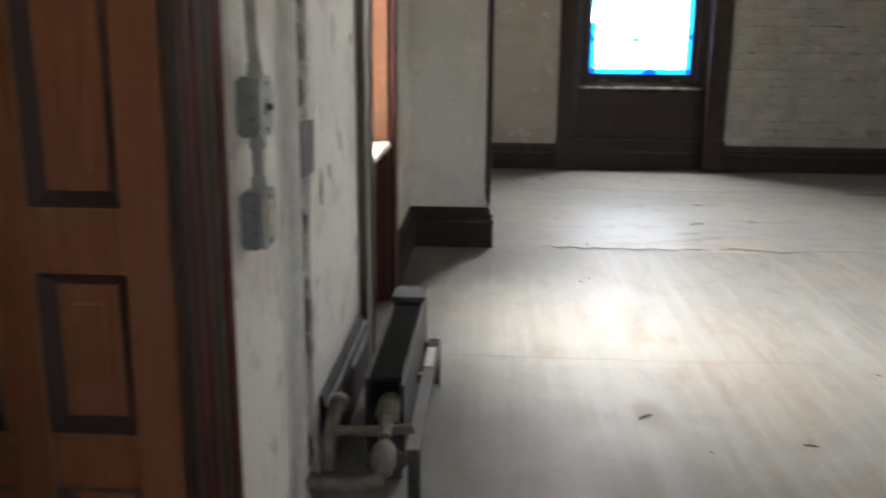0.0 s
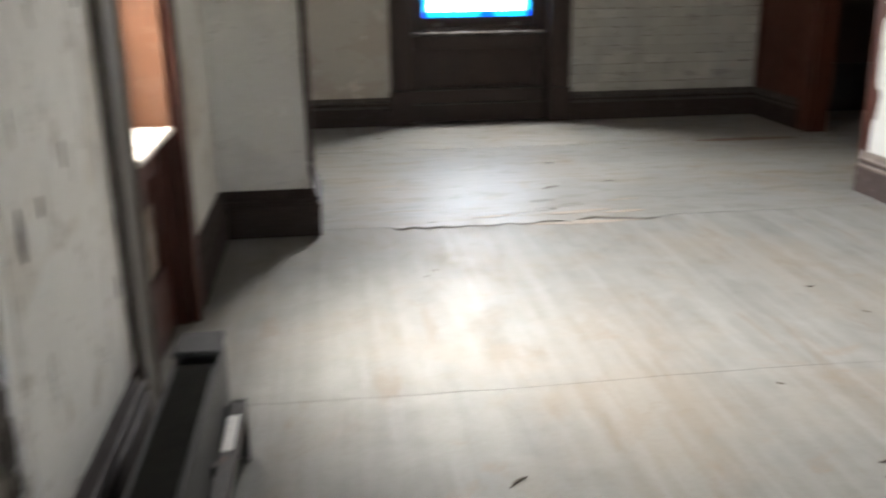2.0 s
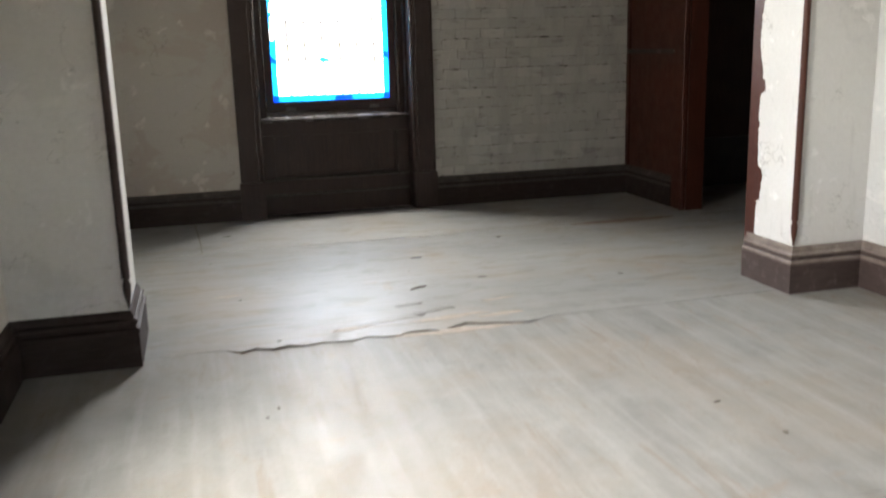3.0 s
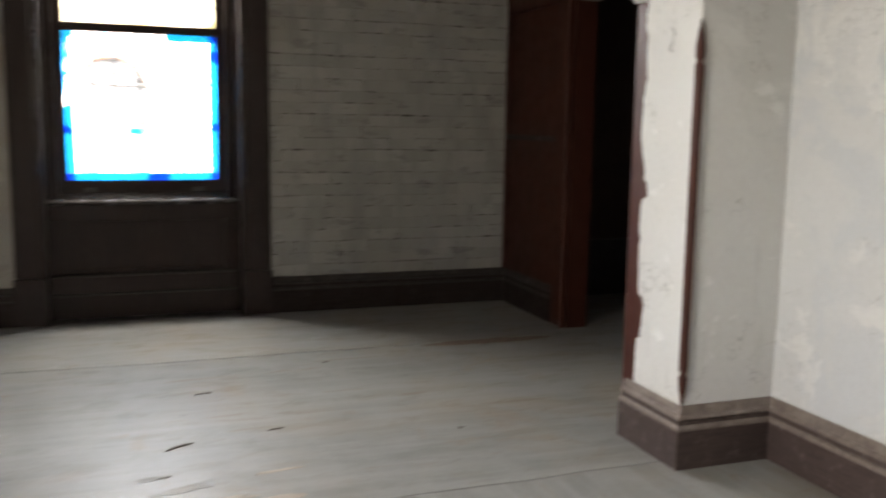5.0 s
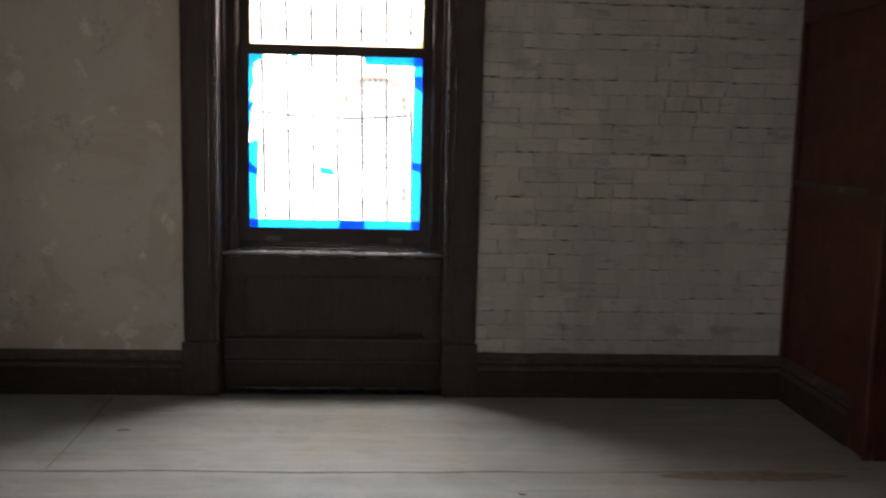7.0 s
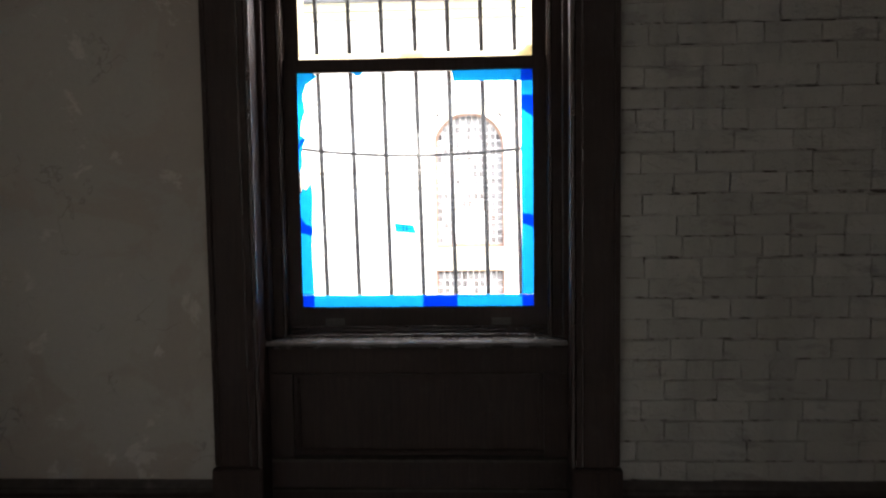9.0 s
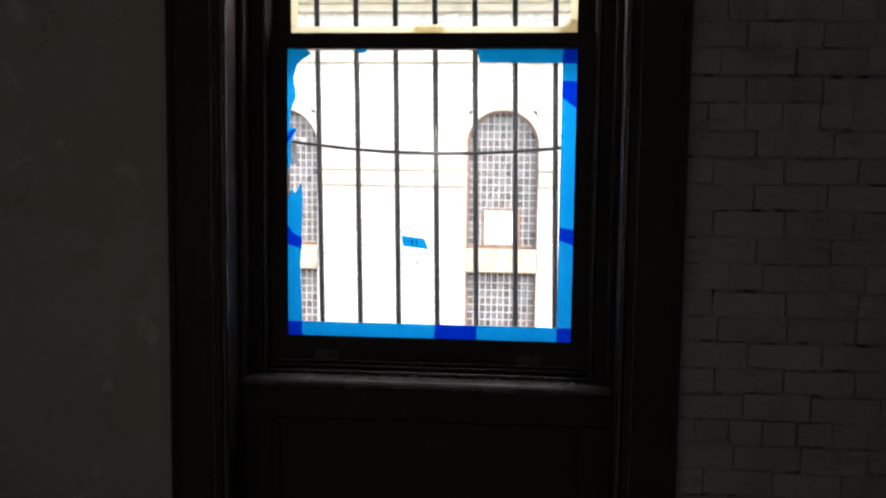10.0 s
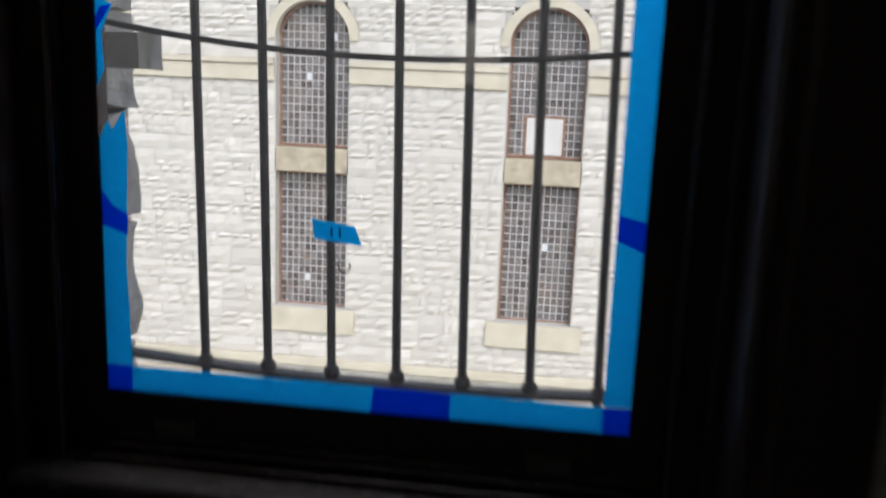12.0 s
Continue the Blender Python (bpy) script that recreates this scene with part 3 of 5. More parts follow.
# Unseen end-wall opening, added so that light reaches the door reveal.
thing("wall_south", grid_wall([-2.4, 2.5], [0, H], [(-1.25, -0.65, 1.25, 2.05)], "y", YF - 0.25, YF), PLASTER_WEST, "plain plaster end wall with an added opening for light", "wall", "structure")
added_window = empty("added_window", "unseen dark wooden window frame added in the end wall", "window", "structure")
for x0, x1 in ((-1.33, -1.25), (-0.65, -0.57)):
    part("casing", boxes((x0, x1, YF, YF + 0.025, 1.17, 2.13), bevel=0.004), WOOD_DARK, added_window)
for z0, z1 in ((1.17, 1.25), (2.05, 2.13)):
    part("casing", boxes((-1.249, -0.651, YF, YF + 0.025, z0, z1), bevel=0.004), WOOD_DARK, added_window)
# Side room walls in dark wood: the room's missing light is put into colour.
thing("closet_walls", boxes((4.2, 4.4, -3.2, 0.3, 0, H), (XEB + 0.14, 4.2, -3.2, -3.06, 0, H), (XEB + 0.14, 4.2, 0.0, 0.018, 0, H)), WOOD_DARK, "boarded side room walls, coloured dark for the unlit depth", "wall", "structure")
thing("closet_wainscot", boxes((4.17, 4.199, -3.05, -0.01, 0, 0.42), (XEB + 0.15, 4.16, -0.03, -0.002, 0, 0.42), bevel=0.004), NEAR_BLACK, "near-black low wainscot in the unlit side room", "wainscot", "structure")

# ---- baseboards ----
BOARD = [(0, 0), (0.034, 0), (0.034, 0.148), (0.0, 0.148)]
BEAD = [(0, 0.148), (0.036, 0.148), (0.038, 0.155), (0.036, 0.162), (0.028, 0.168), (0, 0.168)]
FILLET = [(0, 0.168), (0.024, 0.168), (0.022, 0.182), (0.026, 0.188), (0, 0.188)]
CAP = [(0, 0.188), (0.029, 0.188), (0.031, 0.194), (0.028, 0.201), (0.018, 0.206), (0.014, 0.222), (0.007, 0.237), (0, 0.237)]


def run_profile(profile, a, b, n, mitre0=0.0, mitre1=0.0):
    """Sweep a profile (out of the wall, up) from a to b along a wall whose normal is n; mitres lengthen or shorten the front."""
    bm = bmesh.new()
    a, b, n = Vector((*a, 0)), Vector((*b, 0)), Vector((*n, 0))
    d = (b - a).normalized()
    p = [bm.verts.new(a + n * o + d * (mitre0 * o) + Vector((0, 0, z))) for o, z in profile]
    q = [bm.verts.new(b + n * o + d * (mitre1 * o) + Vector((0, 0, z))) for o, z in profile]
    k = len(profile)
    for i in range(k):
        bm.faces.new((p[i], p[(i + 1) % k], q[(i + 1) % k], q[i]))
    bm.faces.new(p[::-1])
    bm.faces.new(q)
    return bm


def baseboard(a, b, n, m0, m1, board=None, cap=None, label="dark brown moulded wooden baseboard"):
    ob = empty("baseboard", label, "baseboard", "structure")
    part("board", run_profile(BOARD, a, b, n, m0, m1), board or WOOD_MATT, ob)
    part("bead", run_profile(BEAD, a, b, n, m0, m1), cap or WOOD_MATT, ob)
    part("fillet", run_profile(FILLET, a, b, n, m0, m1), board or WOOD_MATT, ob)
    part("cap_moulding", run_profile(CAP, a, b, n, m0, m1), cap or WOOD_MATT, ob)


CAPB = simple("dusty_dark_moulding", (0.032, 0.024, 0.020), (0.060, 0.048, 0.041), 0.04, 0.7, wear=(0.10, 0.085, 0.074))
CAPD = simple("dusty_brown_moulding", (0.115, 0.088, 0.072), (0.19, 0.155, 0.13), 0.05, 0.7, wear=(0.28, 0.245, 0.21))
dusty = "purple-brown baseboard with dusty worn moulding"
baseboard((XW, YB), (-0.76, YB), (0, -1), 1, 0, None, CAPB)
baseboard((0.76, YB), (XEB, YB), (0, -1), 0, -1, None, CAPB)
baseboard((XEB, YB), (XEB, -0.778), (-1, 0), 1, 0, None, CAPB)
baseboard((XW, YA0), (XW, YB), (1, 0), 1, -1)
baseboard((PIER_W, YA0), (XW, YA0), (0, 1), -1, -1)
baseboard((PIER_W, YA1), (PIER_W, YA0), (1, 0), -1, 1)
baseboard((XW, YA1), (PIER_W, YA1), (0, -1), 1, 1)
baseboard((XW, -4.09), (XW, YA1), (1, 0), 0, -1)
baseboard((XW, -6.0), (XW, -5.202), (1, 0), 0, 0)
baseboard((PIER_E, -2.765), (PIER_E, YA1), (-1, 0), 0, 1, WOOD_BASE, CAPD, dusty)
baseboard((PIER_E, YA1), (XE, YA1), (0, -1), -1, -1, WOOD_BASE, CAPD, dusty)
baseboard((XE, YA1), (XE, YF), (-1, 0), 1, 0, WOOD_BASE, CAPD, dusty)


# ---- corner beads on the piers ----
def corner_bead(x, y, z0, z1, material, label):
    ob = empty("corner_bead", label, "corner guard", "structure")
    part("bead_rod", rod((x, y, z0 + 0.13), (x, y, z1 - 0.16), 0.017, 16), material, ob, smooth=True)
    part("bead_tip", lathe((x, y, z1 - 0.16), (x, y, z1), [(0, 0.017), (0.03, 0.012), (0.1, 0.011), (0.16, 0.017), (0.35, 0.018), (0.7, 0.011), (1, 0.002)], 16), material, ob, smooth=True)
    part("bead_foot", lathe((x, y, z0 + 0.13), (x, y, z0), [(0, 0.017), (0.03, 0.012), (0.12, 0.012), (0.2, 0.017), (0.5, 0.015), (1, 0.003)], 16), material, ob, smooth=True)


corner_bead(PIER_E - 0.002, YA1 - 0.002, 0.240, 1.64, WOOD_RED, "turned red-brown wooden corner bead on white pier")
corner_bead(PIER_W + 0.002, YA1 - 0.002, 0.245, 1.64, WOOD_DARK, "turned dark wooden corner bead on plaster pier")

# ---- back window ----
window_1 = empty("window_1", "dark wooden sash window with blue masking tape", "window", "structure")
for s in (-1, 1):
    casing = part("casing", boxes((s * 0.600, s * 0.755, -0.026, -0.001, 0.29, 3.0), bevel=0.004), WOOD_DARK, window_1)
    part("casing_bead", rod((s * 0.592, -0.022, 0.29), (s * 0.592, -0.022, 2.98), 0.011, 12), WOOD_GLOSS, casing, smooth=True)
    part("outer_moulding", boxes((s * 0.735, s * 0.762, -0.036, -0.001, 0.29, 3.02), bevel=0.008), WOOD_DARK, casing)
    part("inner_bead", rod((s * 0.626, -0.025, 0.29), (s * 0.626, -0.025, 2.98), 0.006, 10), WOOD_GLOSS, casing, smooth=True)
    part("jamb_step", boxes((s * 0.566, s * 0.5848, 0.090, 0.1675, 0.757, 2.94), bevel=0.004), WOOD_DARK, window_1)
    part("plinth_block", boxes((s * 0.588, s * 0.772, -0.044, -0.001, 0, 0.288), bevel=0.006), WOOD_DARK, window_1)
    part("jamb", boxes((s * 0.585, s * 0.600, -0.018, 0.30, 0, 2.98)), WOOD_DARK, window_1)
    part("stop", boxes((s * 0.512, s * 0.585, 0.168, 0.30, 0.75, 2.94), bevel=0.005), WOOD_DARK, window_1)
    part("stop_bead", rod((s * 0.522, 0.166, 0.75), (s * 0.522, 0.166, 2.94), 0.008, 10), WOOD_GLOSS, window_1, smooth=True)
part("head_casing", boxes((-0.80, 0.80, -0.04, -0.001, 3.02, 3.18), bevel=0.008), WOOD_DARK, window_1)
part("head_jamb", boxes((-0.585, 0.585, -0.01, 0.30, 2.94, 2.98)), WOOD_DARK, window_1)
stool = prism([(0.088, 0.731), (0.090, 0.741), (0.096, 0.747), (0.106, 0.7505), (0.120, 0.752), (0.30, 0.756), (0.30, 0.72), (0.115, 0.72), (0.098, 0.724)], "x", -0.584, 0.584)
part("window_sill", stool, SILL_GLINT, window_1, "worn dark sill, lightened to carry its window highlight")
apron = part("apron_panelling", boxes((-0.584, 0.584, 0.150, 0.18, 0, 0.72)), WOOD_DARK, window_1, "dark panelled wood below the sill")
part("top_rail", boxes((-0.584, 0.584, 0.122, 0.150, 0.62, 0.719), bevel=0.003), WOOD_DARK, apron)
part("lower_rail", boxes((-0.584, 0.584, 0.122, 0.150, 0.0, 0.275), bevel=0.003), WOOD_DARK, apron)
for s in (-1, 1):
    part("side_rail", boxes((s * 0.49, s * 0.583, 0.124, 0.150, 0.276, 0.619), bevel=0.003), WOOD_DARK, apron)
for x0, x1, z0, z1 in ((-0.49, 0.49, 0.598, 0.619), (-0.49, 0.49, 0.289, 0.306), (-0.49, -0.470, 0.307, 0.597), (0.470, 0.49, 0.307, 0.597)):
    part("panel_moulding", boxes((x0, x1, 0.130, 0.150, z0, z1), bevel=0.006), WOOD_DARK, apron)
for z in (0.155, 0.275):
    part("ledge", prism([(0.150, z - 0.02), (0.108, z - 0.008), (0.108, z + 0.002), (0.150, z + 0.012)], "x", -0.58, 0.58), CAPB, apron)


for z, y, q in ((0.7615, 0.160, 0.006), (0.776, 0.186, 0.005), (0.790, 0.198, 0.005)):
    part("sill_bead", rod((-0.511, y, z), (0.511, y, z), q, 10), WOOD_GLOSS, window_1, smooth=True)


def sash(z0, z1, g0, g1, y0, half_w, glass_half, glass):
    ob = part("sash", boxes((-half_w, half_w, y0, y0 + 0.045, z0, g0), (-half_w, half_w, y0, y0 + 0.045, g1, z1),
                            (-half_w, -glass_half, y0, y0 + 0.045, g0, g1), (glass_half, half_w, y0, y0 + 0.045, g0, g1)), WOOD_DARK, window_1)
    g = 0.003
    for q in ((-glass_half, glass_half, g0, g0 + g), (-glass_half, glass_half, g1 - g, g1), (-glass_half, -glass_half + g, g0 + g, g1 - g), (glass_half - g, glass_half, g0 + g, g1 - g)):
        part("glazing_bead", boxes((q[0], q[1], y0 + 0.003, y0 + 0.0088, q[2], q[3])), WOOD_DARK, ob)
    pane = part("pane", boxes((-glass_half, glass_half, y0 + 0.0104, y0 + 0.0144, g0, g1)), glass, ob, "clear old glass pane")
    pane.visible_shadow = False
    return ob


lower = sash(0.757, 1.838, 0.864, 1.792, 0.205, 0.512, 0.462, GLASS_VEILED)
upper = sash(1.795, 2.90, 1.842, 2.80, 0.252, 0.512, 0.462, GLASS)
for x in (-0.33, 0.33):
    lift = part("sash_lift", boxes((x - 0.038, x + 0.038, 0.200, 0.2045, 0.792, 0.822), bevel=0.0015), SCREW, lower, "small recessed metal sash lift")

# tape on the panes
TY = 0.2150


def tape_strip(poly, material=None, y=TY, label="blue masking tape strip stuck on window glass"):
    thing("masking_tape", prism(poly, "y", y - 0.0006, y), material or TAPE, label, "masking tape", group="tape on the window")


def rect(x0, x1, z0, z1):
    return [(x0, z0), (x1, z0), (x1, z1), (x0, z1)]


G0, G1, GH = 0.866, 1.790, 0.460
tape_strip(rect(-GH, GH, G0, 0.913))
tape_strip(rect(GH - 0.046, GH, 0.9134, 1.748))
tape_strip([(-GH, 0.9134), (-0.412, 0.9134), (-0.418, 1.10), (-0.410, 1.30), (-0.414, 1.365), (-0.436, 1.33), (-0.446, 1.345), (-GH, 1.312)], label="blue masking tape strip with a torn upper end")
tape_strip([(-GH, 1.40), (-0.447, 1.43), (-0.450, 1.49), (-0.430, 1.535), (-0.452, 1.545), (-0.447, 1.60), (-0.432, 1.64), (-0.440, 1.70), (-0.425, 1.745), (-0.38, 1.775), (-0.40, 1.79), (-GH, 1.79)], label="ragged torn remains of blue masking tape")
tape_strip([(0.155, 1.748), (GH, 1.746), (GH, 1.79), (0.145, 1.79), (0.150, 1.77)])
tape_strip([(-0.245, 1.79), (-0.225, 1.775), (-0.205, 1.779), (-0.2, 1.79)], label="small torn scrap of blue masking tape")
TY2 = TY - 0.0010
tape_strip([(-GH, 1.165), (-0.414, 1.150), (-0.412, 1.185), (-0.44, 1.200), (-GH, 1.228)], TAPE_DOUBLE, TY2, "darker doubled piece of blue masking tape")
tape_strip([(GH - 0.046, 1.195), (GH, 1.175), (GH, 1.225), (GH - 0.046, 1.235)], TAPE_DOUBLE, TY2, "darker doubled piece of blue masking tape")
tape_strip([(GH - 0.046, 1.640), (GH, 1.605), (GH, 1.690), (GH - 0.046, 1.692)], TAPE_DOUBLE, TY2, "darker doubled piece of blue masking tape")
tape_strip([(0.020, G0), (0.158, G0), (0.158, 0.913), (0.026, 0.913)], TAPE_DOUBLE, TY2, "darker doubled piece of blue masking tape")
tape_strip(rect(GH - 0.046, GH, G0, 0.913), TAPE_DOUBLE, TY2, "darker doubled corner of blue masking tape")
tape_strip(rect(-GH, -0.413, G0, 0.913), TAPE_DOUBLE, TY2, "darker doubled corner of blue masking tape")
tape_strip([(-GH, 1.49), (-0.432, 1.535), (-0.452, 1.53), (-GH, 1.51)], TAPE_DOUBLE, TY2, "darker doubled piece of blue masking tape")
tape_strip(rect(GH - 0.046, GH, 1.746, 1.79), TAPE_DOUBLE, TY2, "darker doubled corner of blue masking tape")
note = thing("tape_note", prism([(-0.082, 1.165), (0.000, 1.157), (-0.014, 1.190), (-0.087, 1.199)], "y", TY - 0.0006, TY), TAPE, "slanted scrap of blue tape with faint writing", "tape note")
for dx in (0.0, 0.014):
    part("pen_mark", boxes((-0.054 + dx, -0.051 + dx, TY - 0.0012, TY - 0.0007, 1.170, 1.186)), INK, note)
a = [(-0.030 + 0.010 * math.cos(t), TY - 0.001, 1.123 + 0.013 * math.sin(t)) for t in [math.pi * (0.75 + 1.35 * k / 14) for k in range(15)]]
thing("ink_mark", tube(a, 0.0014, 6), INK, "small black hooked ink mark on the glass", "ink mark")
UY = 0.2618
for q in (rect(-0.46, 0.46, 1.844, 1.866), rect(-0.46, -0.436, 1.867, 2.79), rect(0.436, 0.46, 1.867, 2.79)):
    tape_strip(q, TAPE_TAN, UY, "tan masking tape strip along upper glass")
for q in ([(0.40, 1.846), (0.459, 1.846), (0.459, 1.885), (0.43, 1.892)], [(-0.06, 1.846), (0.04, 1.846), (0.035, 1.872), (-0.055, 1.872)]):
    tape_strip(q, TAPE_TAN, UY - 0.001, "loose tan masking tape scrap on upper glass")

# iron grille outside the window
grille = empty("window_grille", "dark iron bars outside the window", "window bars")
for k in range(7):
    x = -0.430 + 0.1408 * k
    part("upright_bar", rod((x + 0.010, 0.565, 0.62), (x - 0.034, 0.565, 2.96), 0.0095, 12), IRON, grille, smooth=True)
for k in range(7):
    x = -0.430 + 0.1408 * k + 0.007
    part("collar", lathe((x, 0.565, 0.794), (x, 0.565, 0.822), [(0, 0.011), (0.3, 0.017), (0.7, 0.017), (1, 0.0105)], 12), IRON, grille, smooth=True)
for z, sag in ((1.518, 0.050), (0.815, 0.025), (2.35, 0.02)):
    bm = bmesh.new()
    pr = None
    for k in range(25):
        x = -0.72 + 1.44 * k / 24
        zz = z - sag * (1 - (x / 0.62) ** 2)
        ring = [bm.verts.new((x, 0.565 + dy, zz + dz)) for dy, dz in ((-0.019, -0.006), (0.019, -0.006), (0.019, 0.006), (-0.019, 0.006))]
        if pr:
            for i in range(4):
                bm.faces.new((pr[i], pr[(i + 1) % 4], ring[(i + 1) % 4], ring[i]))
        else:
            bm.faces.new(ring)
        pr = ring
    bm.faces.new(pr[::-1])
    part("cross_bar", bm, IRON, grille)


# rough stone reveal and outer sill
def rough_slab(x0, x1, y0, y1, z0, z1, seed, amp=0.02, cell=0.06):
    bm = boxes((x0, x1, y0, y1, z0, z1))
    cuts = max(1, int(max(x1 - x0, y1 - y0, z1 - z0) / cell))
    bmesh.ops.subdivide_edges(bm, edges=bm.edges[:], cuts=min(cuts, 10), use_grid_fill=True)
    for v in bm.verts:
        v.co += noise.noise_vector(v.co * 9 + Vector((seed, seed * 2, 0))) * amp + noise.noise_vector(v.co * 25) * amp * 0.4
    return bm


reveal = empty("stone_reveal", "rough grey stone jambs outside the window", "stone jamb", "structure")
z = 0.56
k = 0
while z < 2.9:
    hgt = (0.22, 0.30, 0.26)[k % 3]
    for s in (-1, 1):
        part("stone", rough_slab(min(s * 0.695, s * 0.95), max(s * 0.695, s * 0.95), 0.33, 0.80, z, z + hgt - 0.012, k * 3 + s, 0.022), LIME, reveal)
    z += hgt
    k += 1
part("cement_pad", rough_slab(-0.74, -0.530, 0.50, 0.61, 1.425, 1.497, 9, 0.005, 0.03), CEMENT, reveal, "smooth grey cement pad round the bar end")
thing("outer_sill", rough_slab(-0.80, 0.80, 0.31, 0.90, 0.36, 0.52, 5, 0.012), LIME, "rough pale stone outer window sill", "window sill", "structure")

# ---- doorway and wood panelling in the back room ----
door_2 = empty("door_2", "open dark doorway with red-brown wooden casing", "doorway", "structure")
part("casing", boxes((XEB - 0.03, XEB - 0.001, -0.957, -0.78, 0, 2.13), bevel=0.006), WOOD_RED, door_2)
part("casing", boxes((XEB - 0.03, XEB - 0.001, -2.07, -1.84, 0, 2.13), bevel=0.006), WOOD_RED, door_2)
part("casing_bead", rod((XEB - 0.034, -0.944, 0), (XEB - 0.034, -0.944, 2.0), 0.012, 10), WOOD_RED, door_2, smooth=True)
part("casing_bead", rod((XEB - 0.034, -1.855, 0), (XEB - 0.034, -1.855, 2.0), 0.012, 10), WOOD_RED, door_2, smooth=True)
part("head_casing", boxes((XEB - 0.03, XEB - 0.001, -1.839, -0.958, 2.0, 2.13), bevel=0.006), WOOD_RED, door_2)
part("jamb_lining", boxes((XEB, XEB + 0.14, -0.959, -0.945, 0, 2.0)), WOOD_RED, door_2)
part("jamb_lining", boxes((XEB, XEB + 0.14, -1.852, -1.838, 0, 2.0)), WOOD_RED, door_2)
panelling = empty("wall_panelling", "red-brown wooden panelling beside the doorway", "wall panelling", "structure")
part("backing", boxes((XEB - 0.012, XEB - 0.001, -0.777, -0.002, BASE_H, 2.13)), WOOD_RED, panelling)
part("top_rail", boxes((XEB - 0.03, XEB - 0.013, -0.777, -0.002, 2.0, 2.13), bevel=0.004), WOOD_RED, panelling)
part("mid_rail", boxes((XEB - 0.03, XEB - 0.013, -0.777, -0.002, 1.155, 1.19), bevel=0.006), CAPB, panelling, "dusty rail moulding")
part("stile", boxes((XEB - 0.03, XEB - 0.013, -0.05, -0.002, BASE_H + 0.002, 1.154), (XEB - 0.03, XEB - 0.013, -0.05, -0.002, 1.191, 1.999)), WOOD_RED, panelling)

# ---- side window in the west wall ----
window_2 = empty("window_2", "side sash window in orange-brown wood casing", "window", "structure")
WX = XW
for y0, y1, mat in ((-5.2, -5.05, WOOD_GREY), (-4.27, -4.09, WOOD_RED)):
    part("casing", boxes((WX, WX + 0.028, y0, y1, 0.0, 2.9), bevel=0.005), mat, window_2)
part("casing_bead", rod((WX + 0.026, -4.262, 0), (WX + 0.026, -4.262, 2.75), 0.012, 10), WOOD_RED, window_2, smooth=True)
part("casing_bead", rod((WX + 0.026, -5.058, 0), (WX + 0.026, -5.058, 2.75), 0.012, 10), WOOD_GREY, window_2, smooth=True)
part("head_casing", boxes((WX, WX + 0.03, -5.2, -4.09, 2.9, 3.05), bevel=0.005), WOOD_SIDE, window_2)
# Jamb below the sill takes darker wood: the sill's shade put into colour.
part("jamb_shaded_foot", boxes((WX - 0.30, WX + 0.001, -4.292, -4.27, 0.0, 0.73)), WOOD_RED, window_2)
part("jamb", boxes((WX - 0.30, WX + 0.001, -4.292, -4.27, 0.73, 2.75)), WOOD_SIDE, window_2, "sunlit orange-brown varnished jamb")
part("jamb", boxes((WX - 0.30, WX + 0.001, -5.05, -5.028, 0.0, 2.75)), WOOD_SIDE, window_2)
part("head_jamb", boxes((WX - 0.30, WX + 0.001, -5.027, -4.293, 2.73, 2.75)), WOOD_SIDE, window_2)
for z0, z1 in ((0.0, 0.729), (0.757, 2.729)):
    stop2 = part("stop", boxes((WX - 0.035, WX - 0.003, -5.027, -4.89, z0, z1), bevel=0.003), WOOD_DARK, window_2)
    for yy, q in ((-5.005, 0.009), (-4.955, 0.012), (-4.905, 0.009)):
        part("reed", rod((WX - 0.003, yy, z0), (WX - 0.003, yy, z1), q, 10), WOOD_GREY, stop2, smooth=True)
part("window_sill", boxes((WX - 0.30, WX - 0.036, -5.027, -4.293, 0.730, 0.756), (WX - 0.036, WX + 0.016, -4.8895, -4.293, 0.730, 0.756), bevel=0.006), SILL_WHITE, window_2, "dusty sill, whitened as its window highlight")
apron2 = part("apron_panelling", boxes((WX - 0.10, WX - 0.075, -5.027, -4.293, 0, 0.729)), WOOD_RED, window_2)
part("top_rail", boxes((WX - 0.075, WX - 0.05, -5.026, -4.294, 0.60, 0.728), bevel=0.003), WOOD_RED, apron2)
part("lower_rail", boxes((WX - 0.075, WX - 0.05, -5.026, -4.294, 0.0, 0.26), bevel=0.003), WOOD_RED, apron2)
for y0, y1 in ((-5.027, -4.95), (-4.37, -4.293)):
    part("side_rail", boxes((WX - 0.075, WX - 0.052, y0, y1, 0.261, 0.599), bevel=0.003), WOOD_RED, apron2)
sash2 = part("sash", boxes((WX - 0.24, WX - 0.20, -5.027, -4.293, 0.757, 0.82), (WX - 0.24, WX - 0.20, -5.027, -4.293, 1.70, 1.75), (WX - 0.24, WX - 0.20, -5.027, -4.293, 2.65, 2.729),
                           (WX - 0.24, WX - 0.20, -5.027, -4.97, 0.82, 2.65), (WX - 0.24, WX - 0.20, -4.35, -4.293, 0.82, 2.65)), WOOD_SIDE, window_2)
for z0, z1 in ((0.82, 1.70), (1.75, 2.65)):
    g = part("pane", boxes((WX - 0.222, WX - 0.218, -4.97, -4.35, z0, z1)), GLASS, sash2)
    g.visible_shadow = False

# ---- west door ----
door_1 = empty("door_1", "doorway with red-brown panelled reveal and dark reeded casing", "doorway", "structure")
RY, RXA, RXB = D1Y1, XW - 0.004, XW - 0.55
